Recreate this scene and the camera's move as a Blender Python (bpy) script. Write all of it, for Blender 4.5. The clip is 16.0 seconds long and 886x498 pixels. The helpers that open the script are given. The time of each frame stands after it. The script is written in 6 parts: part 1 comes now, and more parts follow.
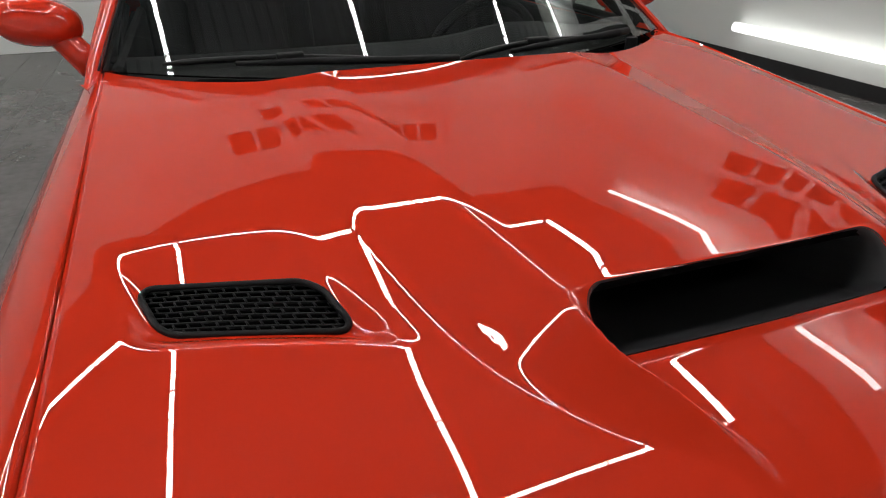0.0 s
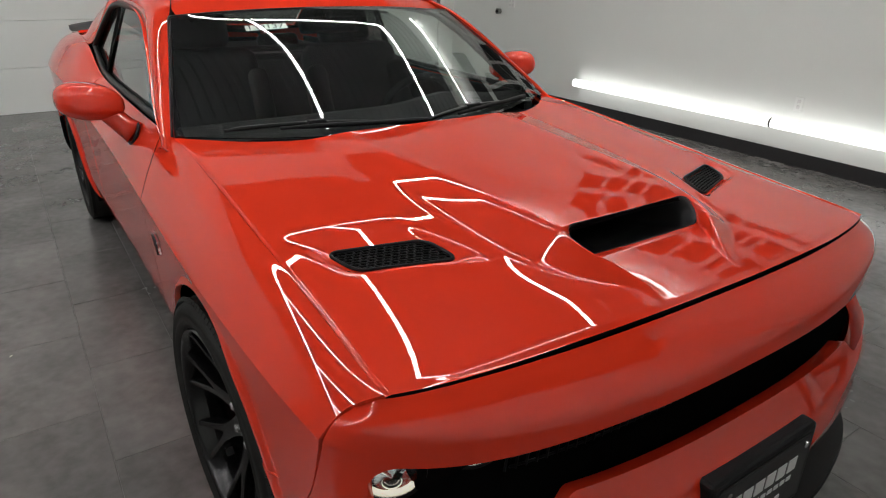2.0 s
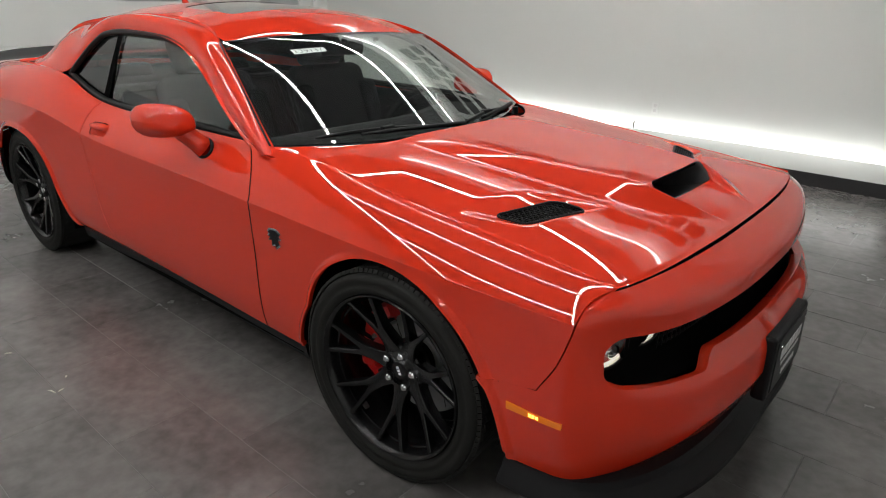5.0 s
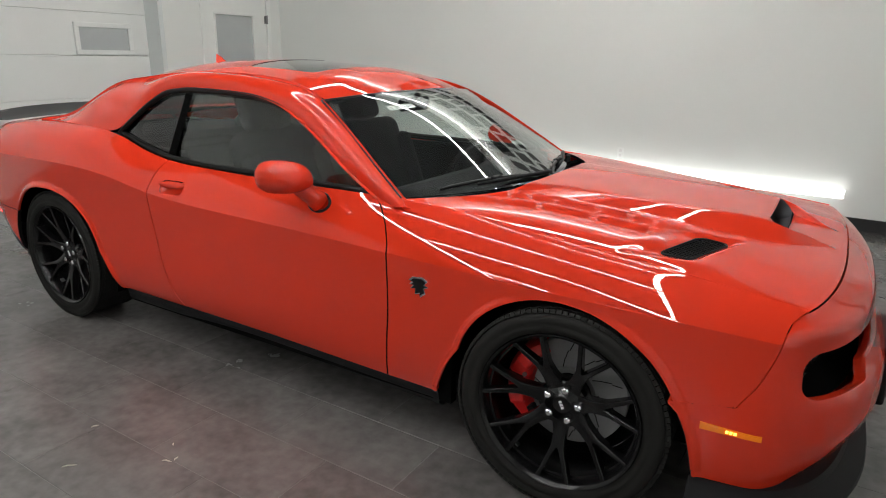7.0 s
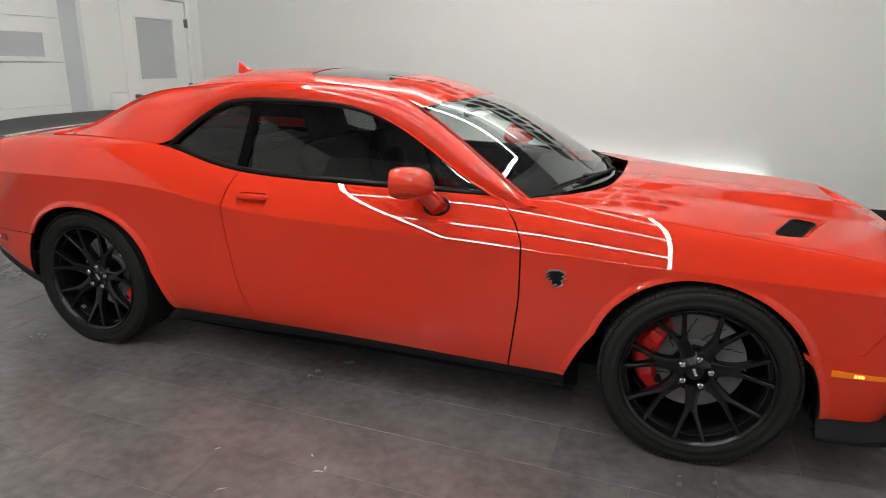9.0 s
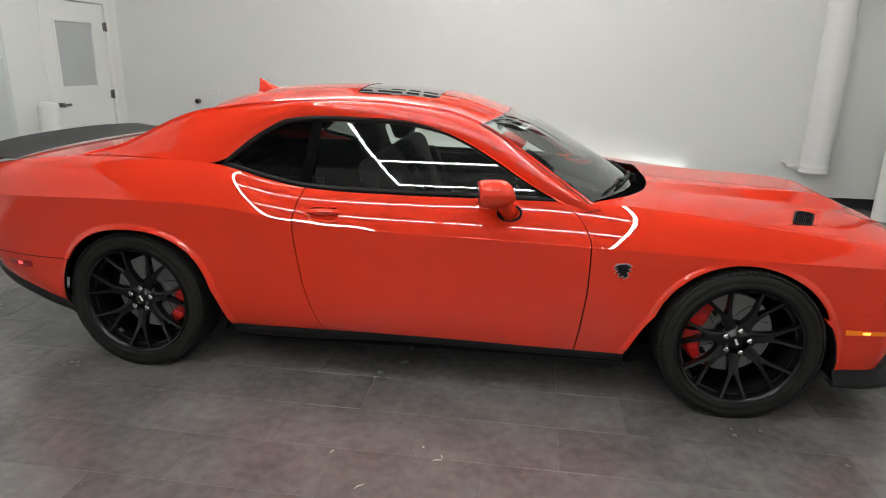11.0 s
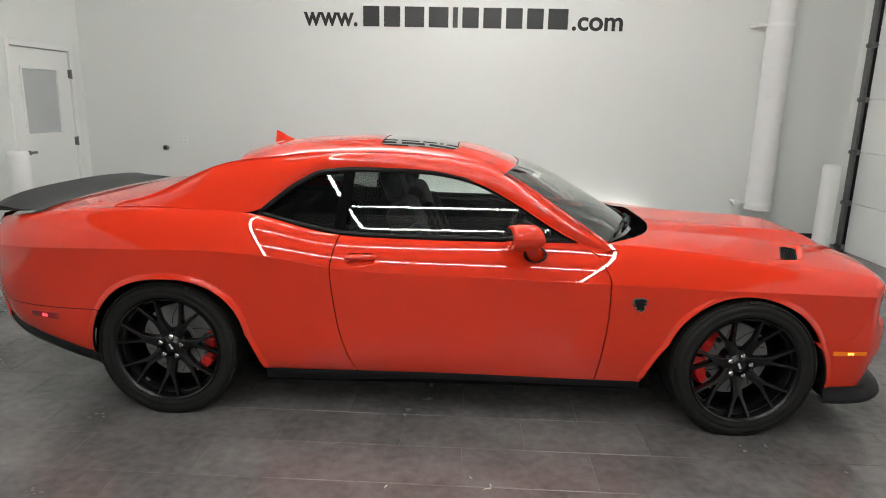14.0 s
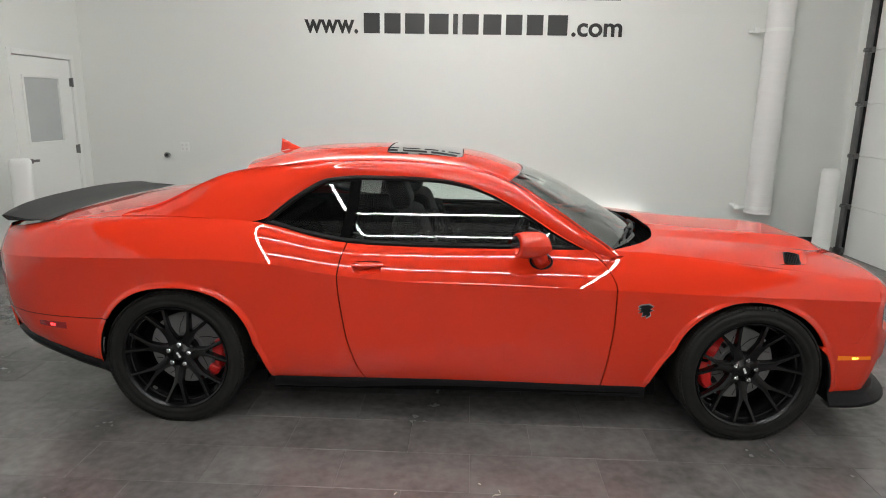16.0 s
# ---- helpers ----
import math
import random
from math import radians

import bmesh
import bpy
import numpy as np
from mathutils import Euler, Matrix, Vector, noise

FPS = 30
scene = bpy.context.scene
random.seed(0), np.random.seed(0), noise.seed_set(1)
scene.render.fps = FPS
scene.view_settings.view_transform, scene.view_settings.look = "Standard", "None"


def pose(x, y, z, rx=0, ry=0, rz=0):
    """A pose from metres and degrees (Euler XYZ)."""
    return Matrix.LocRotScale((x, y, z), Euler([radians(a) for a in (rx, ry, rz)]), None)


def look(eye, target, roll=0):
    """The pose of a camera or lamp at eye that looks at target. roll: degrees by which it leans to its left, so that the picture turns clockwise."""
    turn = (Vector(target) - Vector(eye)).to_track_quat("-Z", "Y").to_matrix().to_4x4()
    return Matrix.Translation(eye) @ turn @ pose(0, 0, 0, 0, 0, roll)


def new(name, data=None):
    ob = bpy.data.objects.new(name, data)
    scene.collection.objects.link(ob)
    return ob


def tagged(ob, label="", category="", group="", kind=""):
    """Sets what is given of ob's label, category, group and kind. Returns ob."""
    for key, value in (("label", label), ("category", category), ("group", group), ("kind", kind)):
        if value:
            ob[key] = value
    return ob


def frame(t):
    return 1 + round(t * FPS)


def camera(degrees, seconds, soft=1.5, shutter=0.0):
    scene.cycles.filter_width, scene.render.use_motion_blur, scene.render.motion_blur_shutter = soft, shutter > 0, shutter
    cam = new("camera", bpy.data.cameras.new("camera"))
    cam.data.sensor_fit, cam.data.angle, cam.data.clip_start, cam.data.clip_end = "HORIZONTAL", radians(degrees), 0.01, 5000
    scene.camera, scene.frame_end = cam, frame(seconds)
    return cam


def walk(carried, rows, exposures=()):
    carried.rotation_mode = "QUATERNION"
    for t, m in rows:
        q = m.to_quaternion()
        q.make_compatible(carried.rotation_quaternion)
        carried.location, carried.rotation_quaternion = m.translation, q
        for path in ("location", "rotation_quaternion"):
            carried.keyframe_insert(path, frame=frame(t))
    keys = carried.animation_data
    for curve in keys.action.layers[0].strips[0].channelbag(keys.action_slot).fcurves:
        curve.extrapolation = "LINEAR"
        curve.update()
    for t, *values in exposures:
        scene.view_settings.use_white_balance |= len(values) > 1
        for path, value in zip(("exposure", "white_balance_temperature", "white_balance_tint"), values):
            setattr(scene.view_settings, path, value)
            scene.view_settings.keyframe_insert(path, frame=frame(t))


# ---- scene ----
cam = camera(69.7, 16.0, 1.05)
PATH = [
    (0, (2.424, -0.533, 1.295), (0.777, 0.087, 0.348), 0.10),
    (0.5, (2.529, -0.663, 1.329), (0.923, 0.059, 0.380), 0.34),
    (1, (2.671, -0.801, 1.390), (1.111, 0.016, 0.442), 0.69),
    (1.5, (2.789, -0.964, 1.440), (1.259, -0.039, 0.542), 1.03),
    (2, (2.873, -1.143, 1.458), (1.356, -0.118, 0.655), 1.05),
    (2.5, (2.842, -1.299, 1.436), (1.368, -0.183, 0.672), 1.18),
    (3, (2.819, -1.456, 1.433), (1.398, -0.264, 0.684), 1.21),
    (3.5, (2.814, -1.651, 1.435), (1.458, -0.382, 0.692), 1.25),
    (4, (2.801, -1.804, 1.449), (1.502, -0.475, 0.710), 1.27),
    (6.5, (2.315, -2.498, 1.477), (1.256, -0.930, 0.830), 1.25),
    (7, (2.115, -2.655, 1.482), (1.115, -1.025, 0.895), 1.26),
    (7.5, (1.928, -2.824, 1.462), (1.009, -1.143, 0.888), 1.38),
    (8, (1.723, -3.027, 1.480), (0.899, -1.299, 0.903), 1.10),
    (8.5, (1.510, -3.127, 1.468), (0.777, -1.355, 0.897), 1.22),
    (9, (1.285, -3.224, 1.487), (0.649, -1.416, 0.917), 1.13),
    (11.5, (0.359, -3.771, 1.605), (0.163, -1.864, 1.036), 1.27),
    (12, (0.244, -3.823, 1.621), (0.106, -1.909, 1.058), 1.37),
    (12.5, (0.197, -3.806, 1.621), (0.077, -1.888, 1.068), 1.37),
    (13, (0.153, -3.861, 1.646), (0.049, -1.928, 1.142), 1.37),
    (13.5, (0.101, -3.896, 1.641), (0.014, -1.952, 1.183), 1.36),
    (14, (0.064, -3.923, 1.641), (-0.013, -1.976, 1.191), 1.26),
    (14.5, (0.046, -3.916, 1.645), (-0.029, -1.968, 1.199), 1.06),
    (15, (0.039, -3.861, 1.643), (-0.034, -1.912, 1.201), 1.06),
    (15.5, (0.030, -3.863, 1.644), (-0.048, -1.914, 1.203), 0.96),
    (16, (0.021, -3.941, 1.660), (-0.050, -1.990, 1.223), 0.96),
]
SHOT = [(0.0, -0.45), (2.0, -0.27), (4.0, -0.10), (7.0, 0.06), (9.0, 0.27), (11.5, 0.27), (16.0, 0.28)]
walk(cam, [(t, look(eye, target, roll)) for t, eye, target, roll in PATH], SHOT)

# ---- world: the hall is closed, so only a faint sky stands outside it ----
world = bpy.data.worlds.new("sky")
scene.world = world
world.use_nodes = True
wn = world.node_tree
sky = wn.nodes.new("ShaderNodeTexSky")
sky.sky_type, sky.sun_disc = "NISHITA", False
sky.sun_elevation, sky.sun_rotation = radians(40), radians(200)
wn.links.new(sky.outputs[0], wn.nodes["Background"].inputs[0])
wn.nodes["Background"].inputs[1].default_value = 0.05

# ---- room measures ----
WALL_Y, BACK_Y = 4.2, -9.4          # sign wall, wall behind the walk
WALL_X, DOOR_X = 4.59, -5.15         # garage doors at both ends
PIER_X = -4.87
CEIL = 5.0
LAMP_Z = 3.55
TUBE = 46.0                          # strength of the ceiling tubes
WALL_TUBE = 2.5                      # strength of the low wall tube


# ---- materials ----
def mat(name, color, rough=0.5, metal=0.0, coat=0.0, bump=0.0, scale=40.0, vary=0.0, big=3.0, spec=0.5,
        transmission=0.0, ior=1.45, emit=None, strength=0.0, rand=0.0, coat_rough=0.02, stretch=None, room=False):
    m = bpy.data.materials.new(name)
    m.use_nodes = True
    nt = m.node_tree
    b = nt.nodes["Principled BSDF"]
    b.inputs["Base Color"].default_value = (*color, 1)
    b.inputs["Roughness"].default_value = rough
    b.inputs["Metallic"].default_value = metal
    b.inputs["Specular IOR Level"].default_value = spec
    b.inputs["IOR"].default_value = ior
    b.inputs["Coat Weight"].default_value = coat
    b.inputs["Coat Roughness"].default_value = coat_rough
    b.inputs["Coat IOR"].default_value = 1.60
    b.inputs["Transmission Weight"].default_value = transmission
    if emit:
        b.inputs["Emission Color"].default_value = (*emit, 1)
        b.inputs["Emission Strength"].default_value = strength
    L = nt.links.new
    co = nt.nodes.new("ShaderNodeTexCoord")
    src = nt.nodes.new("ShaderNodeNewGeometry").outputs["Position"] if room else co.outputs["Object"]
    if stretch:
        mp = nt.nodes.new("ShaderNodeMapping")
        mp.inputs["Scale"].default_value = stretch
        L(src, mp.inputs[0])
        src = mp.outputs[0]
    if vary or rand:
        last = None
        fac = []
        if vary:
            for sc, wt in ((big, 0.6), (scale, 0.4)):
                n = nt.nodes.new("ShaderNodeTexNoise")
                n.inputs["Scale"].default_value, n.inputs["Detail"].default_value = sc, 6
                L(src, n.inputs["Vector"])
                mr = nt.nodes.new("ShaderNodeMapRange")
                mr.inputs["From Min"].default_value, mr.inputs["From Max"].default_value = 0.25, 0.75
                mr.inputs["To Min"].default_value, mr.inputs["To Max"].default_value = -vary * wt, vary * wt
                L(n.outputs[0], mr.inputs[0])
                fac.append(mr.outputs[0])
        if rand:
            oi = nt.nodes.new("ShaderNodeObjectInfo")
            mr = nt.nodes.new("ShaderNodeMapRange")
            mr.inputs["To Min"].default_value, mr.inputs["To Max"].default_value = -rand, rand
            L(oi.outputs["Random"], mr.inputs[0])
            fac.append(mr.outputs[0])
        total = fac[0]
        for o in fac[1:]:
            a = nt.nodes.new("ShaderNodeMath")
            L(total, a.inputs[0]), L(o, a.inputs[1])
            total = a.outputs[0]
        a = nt.nodes.new("ShaderNodeMath")
        a.inputs[1].default_value = 1.0
        L(total, a.inputs[0])
        mx = nt.nodes.new("ShaderNodeVectorMath")
        mx.operation = "SCALE"
        mx.inputs[0].default_value = color
        L(a.outputs[0], mx.inputs["Scale"])
        L(mx.outputs[0], b.inputs["Base Color"])
        rr = nt.nodes.new("ShaderNodeMath")
        rr.operation = "MULTIPLY_ADD"
        rr.inputs[1].default_value, rr.inputs[2].default_value = -0.25 * rough, rough
        L(total, rr.inputs[0])
        L(rr.outputs[0], b.inputs["Roughness"])
    if bump:
        n = nt.nodes.new("ShaderNodeTexNoise")
        n.inputs["Scale"].default_value, n.inputs["Detail"].default_value = scale, 5
        L(src, n.inputs["Vector"])
        bp = nt.nodes.new("ShaderNodeBump")
        bp.inputs["Strength"].default_value, bp.inputs["Distance"].default_value = bump, 0.004
        L(n.outputs[0], bp.inputs["Height"])
        L(bp.outputs[0], b.inputs["Normal"])
    return m


PAINT = mat("red_paint", (0.69, 0.036, 0.0125), 0.5, coat=1.0, vary=0.02, big=1.5, scale=600, coat_rough=0.0, spec=0.0)
BLACK = mat("black_plastic", (0.008, 0.008, 0.009), 0.55, bump=0.15, scale=500, spec=0.25)
SATIN = mat("satin_black_metal", (0.0042, 0.0042, 0.0046), 0.24, spec=0.5, vary=0.1, scale=120)
RUBBER = mat("tyre_rubber", (0.0155, 0.0155, 0.0145), 0.66, bump=0.25, scale=300, vary=0.25, big=12, spec=0.2)
SEAL = mat("black_seal", (0.006, 0.006, 0.006), 0.35, bump=0.05, scale=300, spec=0.25)
SCOOPMAT = mat("satin_scoop_plastic", (0.045, 0.045, 0.047), 0.40, vary=0.1, scale=200)
SPOILER = mat("satin_black_spoiler", (0.016, 0.016, 0.017), 0.42, vary=0.1, scale=200)
GLASS = mat("tinted_glass", (0.84, 0.90, 0.87), 0.0, transmission=1.0, ior=1.5)
DARKGLASS = mat("dark_glass", (0.22, 0.24, 0.235), 0.0, transmission=1.0, ior=1.5)
CLEAR = mat("clear_lens", (0.95, 0.96, 0.96), 0.0, transmission=1.0, ior=1.45)
CHROME = mat("chrome", (0.85, 0.85, 0.86), 0.16, metal=1.0, vary=0.05, scale=90)
DISC = mat("brake_disc_steel", (0.37, 0.37, 0.37), 0.42, metal=0.55, vary=0.12, scale=150, big=9)
CALIPER = mat("red_caliper", (0.78, 0.020, 0.018), 0.35, coat=0.5, vary=0.08, scale=90)
# also colours folded panel rims, where it stands in for shade in the gaps
INNER = mat("black_underbody_gap_shade", (0.005, 0.005, 0.005), 0.9, vary=0.3, scale=30, spec=0.0)
LEATHER = mat("black_leather", (0.0042, 0.0041, 0.0041), 0.65, spec=0.1, bump=0.3, scale=180, vary=0.15)
AMBER = mat("amber_lens", (0.80, 0.19, 0.005), 0.15, coat=0.6, emit=(1.0, 0.22, 0.0), strength=0.12)
AMBER_ON = mat("amber_lamp", (1.0, 0.5, 0.1), 0.3, emit=(1.0, 0.42, 0.05), strength=5.0)
REDLENS = mat("red_lens", (0.16, 0.004, 0.004), 0.12, coat=0.8, emit=(1.0, 0.02, 0.02), strength=0.05)
REDLENS_ON = mat("red_lamp", (0.8, 0.02, 0.02), 0.3, emit=(1.0, 0.035, 0.035), strength=4.0)
HEADLAMP = mat("lamp_glow", (0.9, 0.9, 0.85), 0.2, emit=(1.0, 0.93, 0.75), strength=0.9)
WALL = mat("white_wall_paint", (0.800, 0.825, 0.795), 0.55, bump=0.12, scale=160, vary=0.02, big=0.7)
# tone of the unseen back wall, darkened so the car's side reflects less
WALL_UNSEEN = mat("unseen_wall_grey", (0.30, 0.31, 0.305), 0.5, bump=0.12, scale=160, vary=0.03, big=0.7)
WALL_GREY = mat("pale_grey_paint", (0.69, 0.73, 0.72), 0.5, bump=0.1, scale=160, vary=0.03)
DOORPAINT = mat("white_door_paint", (0.845, 0.865, 0.84), 0.42, bump=0.06, scale=120, vary=0.02)
FROST = mat("frosted_pane", (0.50, 0.53, 0.53), 0.35, vary=0.05, scale=60)
SKIRT = mat("black_skirting", (0.02, 0.02, 0.021), 0.5, vary=0.25, scale=40, bump=0.1)
LETTER = mat("black_letters", (0.016, 0.017, 0.016), 0.45, vary=0.1, scale=60)
STEEL = mat("galvanised_steel", (0.20, 0.20, 0.20), 0.4, metal=0.85, vary=0.25, scale=60, big=6)
WRAP = mat("white_pipe_wrap", (0.80, 0.80, 0.79), 0.5, bump=0.5, scale=14, vary=0.03, stretch=(1, 1, 9))
CEILING = mat("dark_ribbed_deck", (0.085, 0.088, 0.092), 0.45, metal=0.2, vary=0.3, scale=8, big=0.6)
TUBE_LIT = mat("lit_tube", (1, 1, 1), 0.4, emit=(1.0, 0.985, 0.96), strength=TUBE)
COVE_LIT = mat("lit_cove_tube", (1, 1, 1), 0.4, emit=(1.0, 0.985, 0.96), strength=0.28 * TUBE)
WALLTUBE_LIT = mat("lit_wall_tube", (1, 1, 1), 0.4, emit=(1.0, 0.99, 0.97), strength=WALL_TUBE)
TUBE_END = mat("tube_cap", (0.75, 0.75, 0.74), 0.4, vary=0.05)
TILE = mat("grey_floor_tile", (0.132, 0.125, 0.121), 0.25, spec=0.85, bump=0.12, scale=19, vary=0.55, big=2.6, rand=0.12, room=True)
GROUT = mat("worn_grey_grout", (0.150, 0.144, 0.140), 0.8, vary=0.3, scale=60)
WHITEPAPER = mat("white_paper", (0.72, 0.74, 0.70), 0.6, vary=0.05, scale=80)
INK = mat("black_ink", (0.015, 0.015, 0.016), 0.5, vary=0.1)
PLATE_GREY = mat("pale_print", (0.7, 0.7, 0.7), 0.5, vary=0.08)
DEBRIS = mat("dry_straw", (0.5, 0.48, 0.40), 0.7, vary=0.2)


# ---- mesh tools ----
def mesh_of(name, verts, faces, normals=None, smooth=True):
    me = bpy.data.meshes.new(name)
    me.from_pydata([tuple(map(float, v)) for v in verts], [], [tuple(map(int, f)) for f in faces])
    me.update()
    if smooth:
        me.polygons.foreach_set("use_smooth", [True] * len(me.polygons))
        if normals is not None:
            me.normals_split_custom_set_from_vertices([tuple(map(float, v)) for v in normals])
    return me


def part(name, data, material, parent, label="", smooth_angle=None):
    """Links a bmesh or a mesh as one object under a thing or part."""
    if isinstance(data, bmesh.types.BMesh):
        me = bpy.data.meshes.new(name)
        bmesh.ops.recalc_face_normals(data, faces=data.faces)
        data.to_mesh(me)
        data.free()
        if smooth_angle is not None:
            me.polygons.foreach_set("use_smooth", [True] * len(me.polygons))
            me.set_sharp_from_angle(angle=radians(smooth_angle))
    else:
        me = data
    if not me.materials:
        me.materials.append(material)
    ob = new(name, me)
    ob.parent = parent
    if label:
        tagged(ob, label)
    return ob


def thing(name, label, category, group="", kind="", at=None):
    ob = new(name)
    ob.empty_display_size = 0.1
    if at is not None:
        ob.matrix_world = at
    return tagged(ob, label, category, group, kind)


def box(bm, x0, x1, y0, y1, z0, z1, bevel=0.0, seg=2, m=None):
    q = Matrix.Translation(((x0 + x1) / 2, (y0 + y1) / 2, (z0 + z1) / 2)) @ Matrix.Diagonal((x1 - x0, y1 - y0, z1 - z0, 1))
    r = bmesh.ops.create_cube(bm, size=1, matrix=(m @ q) if m else q)
    if bevel:
        es = list({e for v in r["verts"] for e in v.link_edges})
        bmesh.ops.bevel(bm, geom=es, offset=bevel, segments=seg, affect="EDGES", profile=0.5)
    return bm


def cyl(bm, p, q, r0, r1=None, seg=20, caps=True):
    p, q = Vector(p), Vector(q)
    d = q - p
    m = Matrix.Translation((p + q) / 2) @ d.to_track_quat("Z", "Y").to_matrix().to_4x4()
    bmesh.ops.create_cone(bm, cap_ends=caps, segments=seg, radius1=r0, radius2=r0 if r1 is None else r1, depth=d.length, matrix=m)
    return bm


def fresh():
    return bmesh.new()


def pchip(xs, ys):
    """A smooth curve through knots, without overshoot."""
    xs, ys = np.asarray(xs, float), np.asarray(ys, float)
    h, d = np.diff(xs), np.diff(ys) / np.diff(xs)
    m = np.zeros_like(ys)
    for i in range(1, len(xs) - 1):
        if d[i - 1] * d[i] > 0:
            w1, w2 = 2 * h[i] + h[i - 1], h[i] + 2 * h[i - 1]
            m[i] = (w1 + w2) / (w1 / d[i - 1] + w2 / d[i])
    m[0], m[-1] = d[0], d[-1]

    def at(x):
        x = np.asarray(x, float)
        i = np.clip(np.searchsorted(xs, x) - 1, 0, len(h) - 1)
        t = (x - xs[i]) / h[i]
        tc = np.clip(t, -0.3, 1.3)
        y = ((1 + 2 * tc) * (1 - tc) ** 2 * ys[i] + tc * (1 - tc) ** 2 * h[i] * m[i]
             + tc**2 * (3 - 2 * tc) * ys[i + 1] + tc**2 * (tc - 1) * h[i] * m[i + 1])
        return np.where((t < 0), ys[0] + (x - xs[0]) * m[0], np.where(t > 1, ys[-1] + (x - xs[-1]) * m[-1], y))

    return at


def spline(knots):
    """A smooth curve in space through knots, by a parameter from 0 to 1 along their chord."""
    k = np.asarray(knots, float)
    d = np.r_[0, np.cumsum(np.linalg.norm(np.diff(k, axis=0), axis=1))]
    d /= d[-1]
    tan = np.zeros_like(k)
    tan[1:-1] = (k[2:] - k[:-2]) / (d[2:] - d[:-2])[:, None]
    tan[0], tan[-1] = (k[1] - k[0]) / (d[1] - d[0]), (k[-1] - k[-2]) / (d[-1] - d[-2])

    def at(t):
        t = np.atleast_1d(np.asarray(t, float))
        i = np.clip(np.searchsorted(d, t, side="right") - 1, 0, len(d) - 2)
        h = (d[i + 1] - d[i])[:, None]
        s = ((t - d[i]) / (d[i + 1] - d[i]))[:, None]
        return ((1 + 2 * s) * (1 - s) ** 2 * k[i] + s * (1 - s) ** 2 * h * tan[i] + s**2 * (3 - 2 * s) * k[i + 1] + s**2 * (s - 1) * h * tan[i + 1])

    return at


def eased(xs, ys, w=0.06, lo=-2.7, hi=2.5):
    """A curve through knots, rounded over a width w."""
    d = (hi - lo) / 519
    g = np.linspace(lo, hi, 520)
    n = int(3 * w / d) + 1
    k = np.exp(-0.5 * (np.arange(-n, n + 1) * d / w) ** 2)
    far = np.linspace(lo - n * d, hi + n * d, 520 + 2 * n)
    return pchip(g, np.convolve(pchip(xs, ys)(far), k / k.sum(), "valid"))


def soft_step(a, b, x):
    t = np.clip((np.asarray(x, float) - a) / (b - a), 0, 1)
    return t ** 3 * (10 - 15 * t + 6 * t * t)


def folded(t, r):
    """From 0 to 1 along a straight slope whose two folds are rounded by r."""
    t = np.asarray(t, float)

    def ramp(v):
        return np.where(v < -r, 0.0, np.where(v > r, v, (v + r) ** 2 / (4 * r)))

    return ramp(t) - ramp(t - 1)


def step(a, b, x):
    t = np.clip((np.asarray(x, float) - a) / (b - a), 0, 1)
    return t * t * (3 - 2 * t)


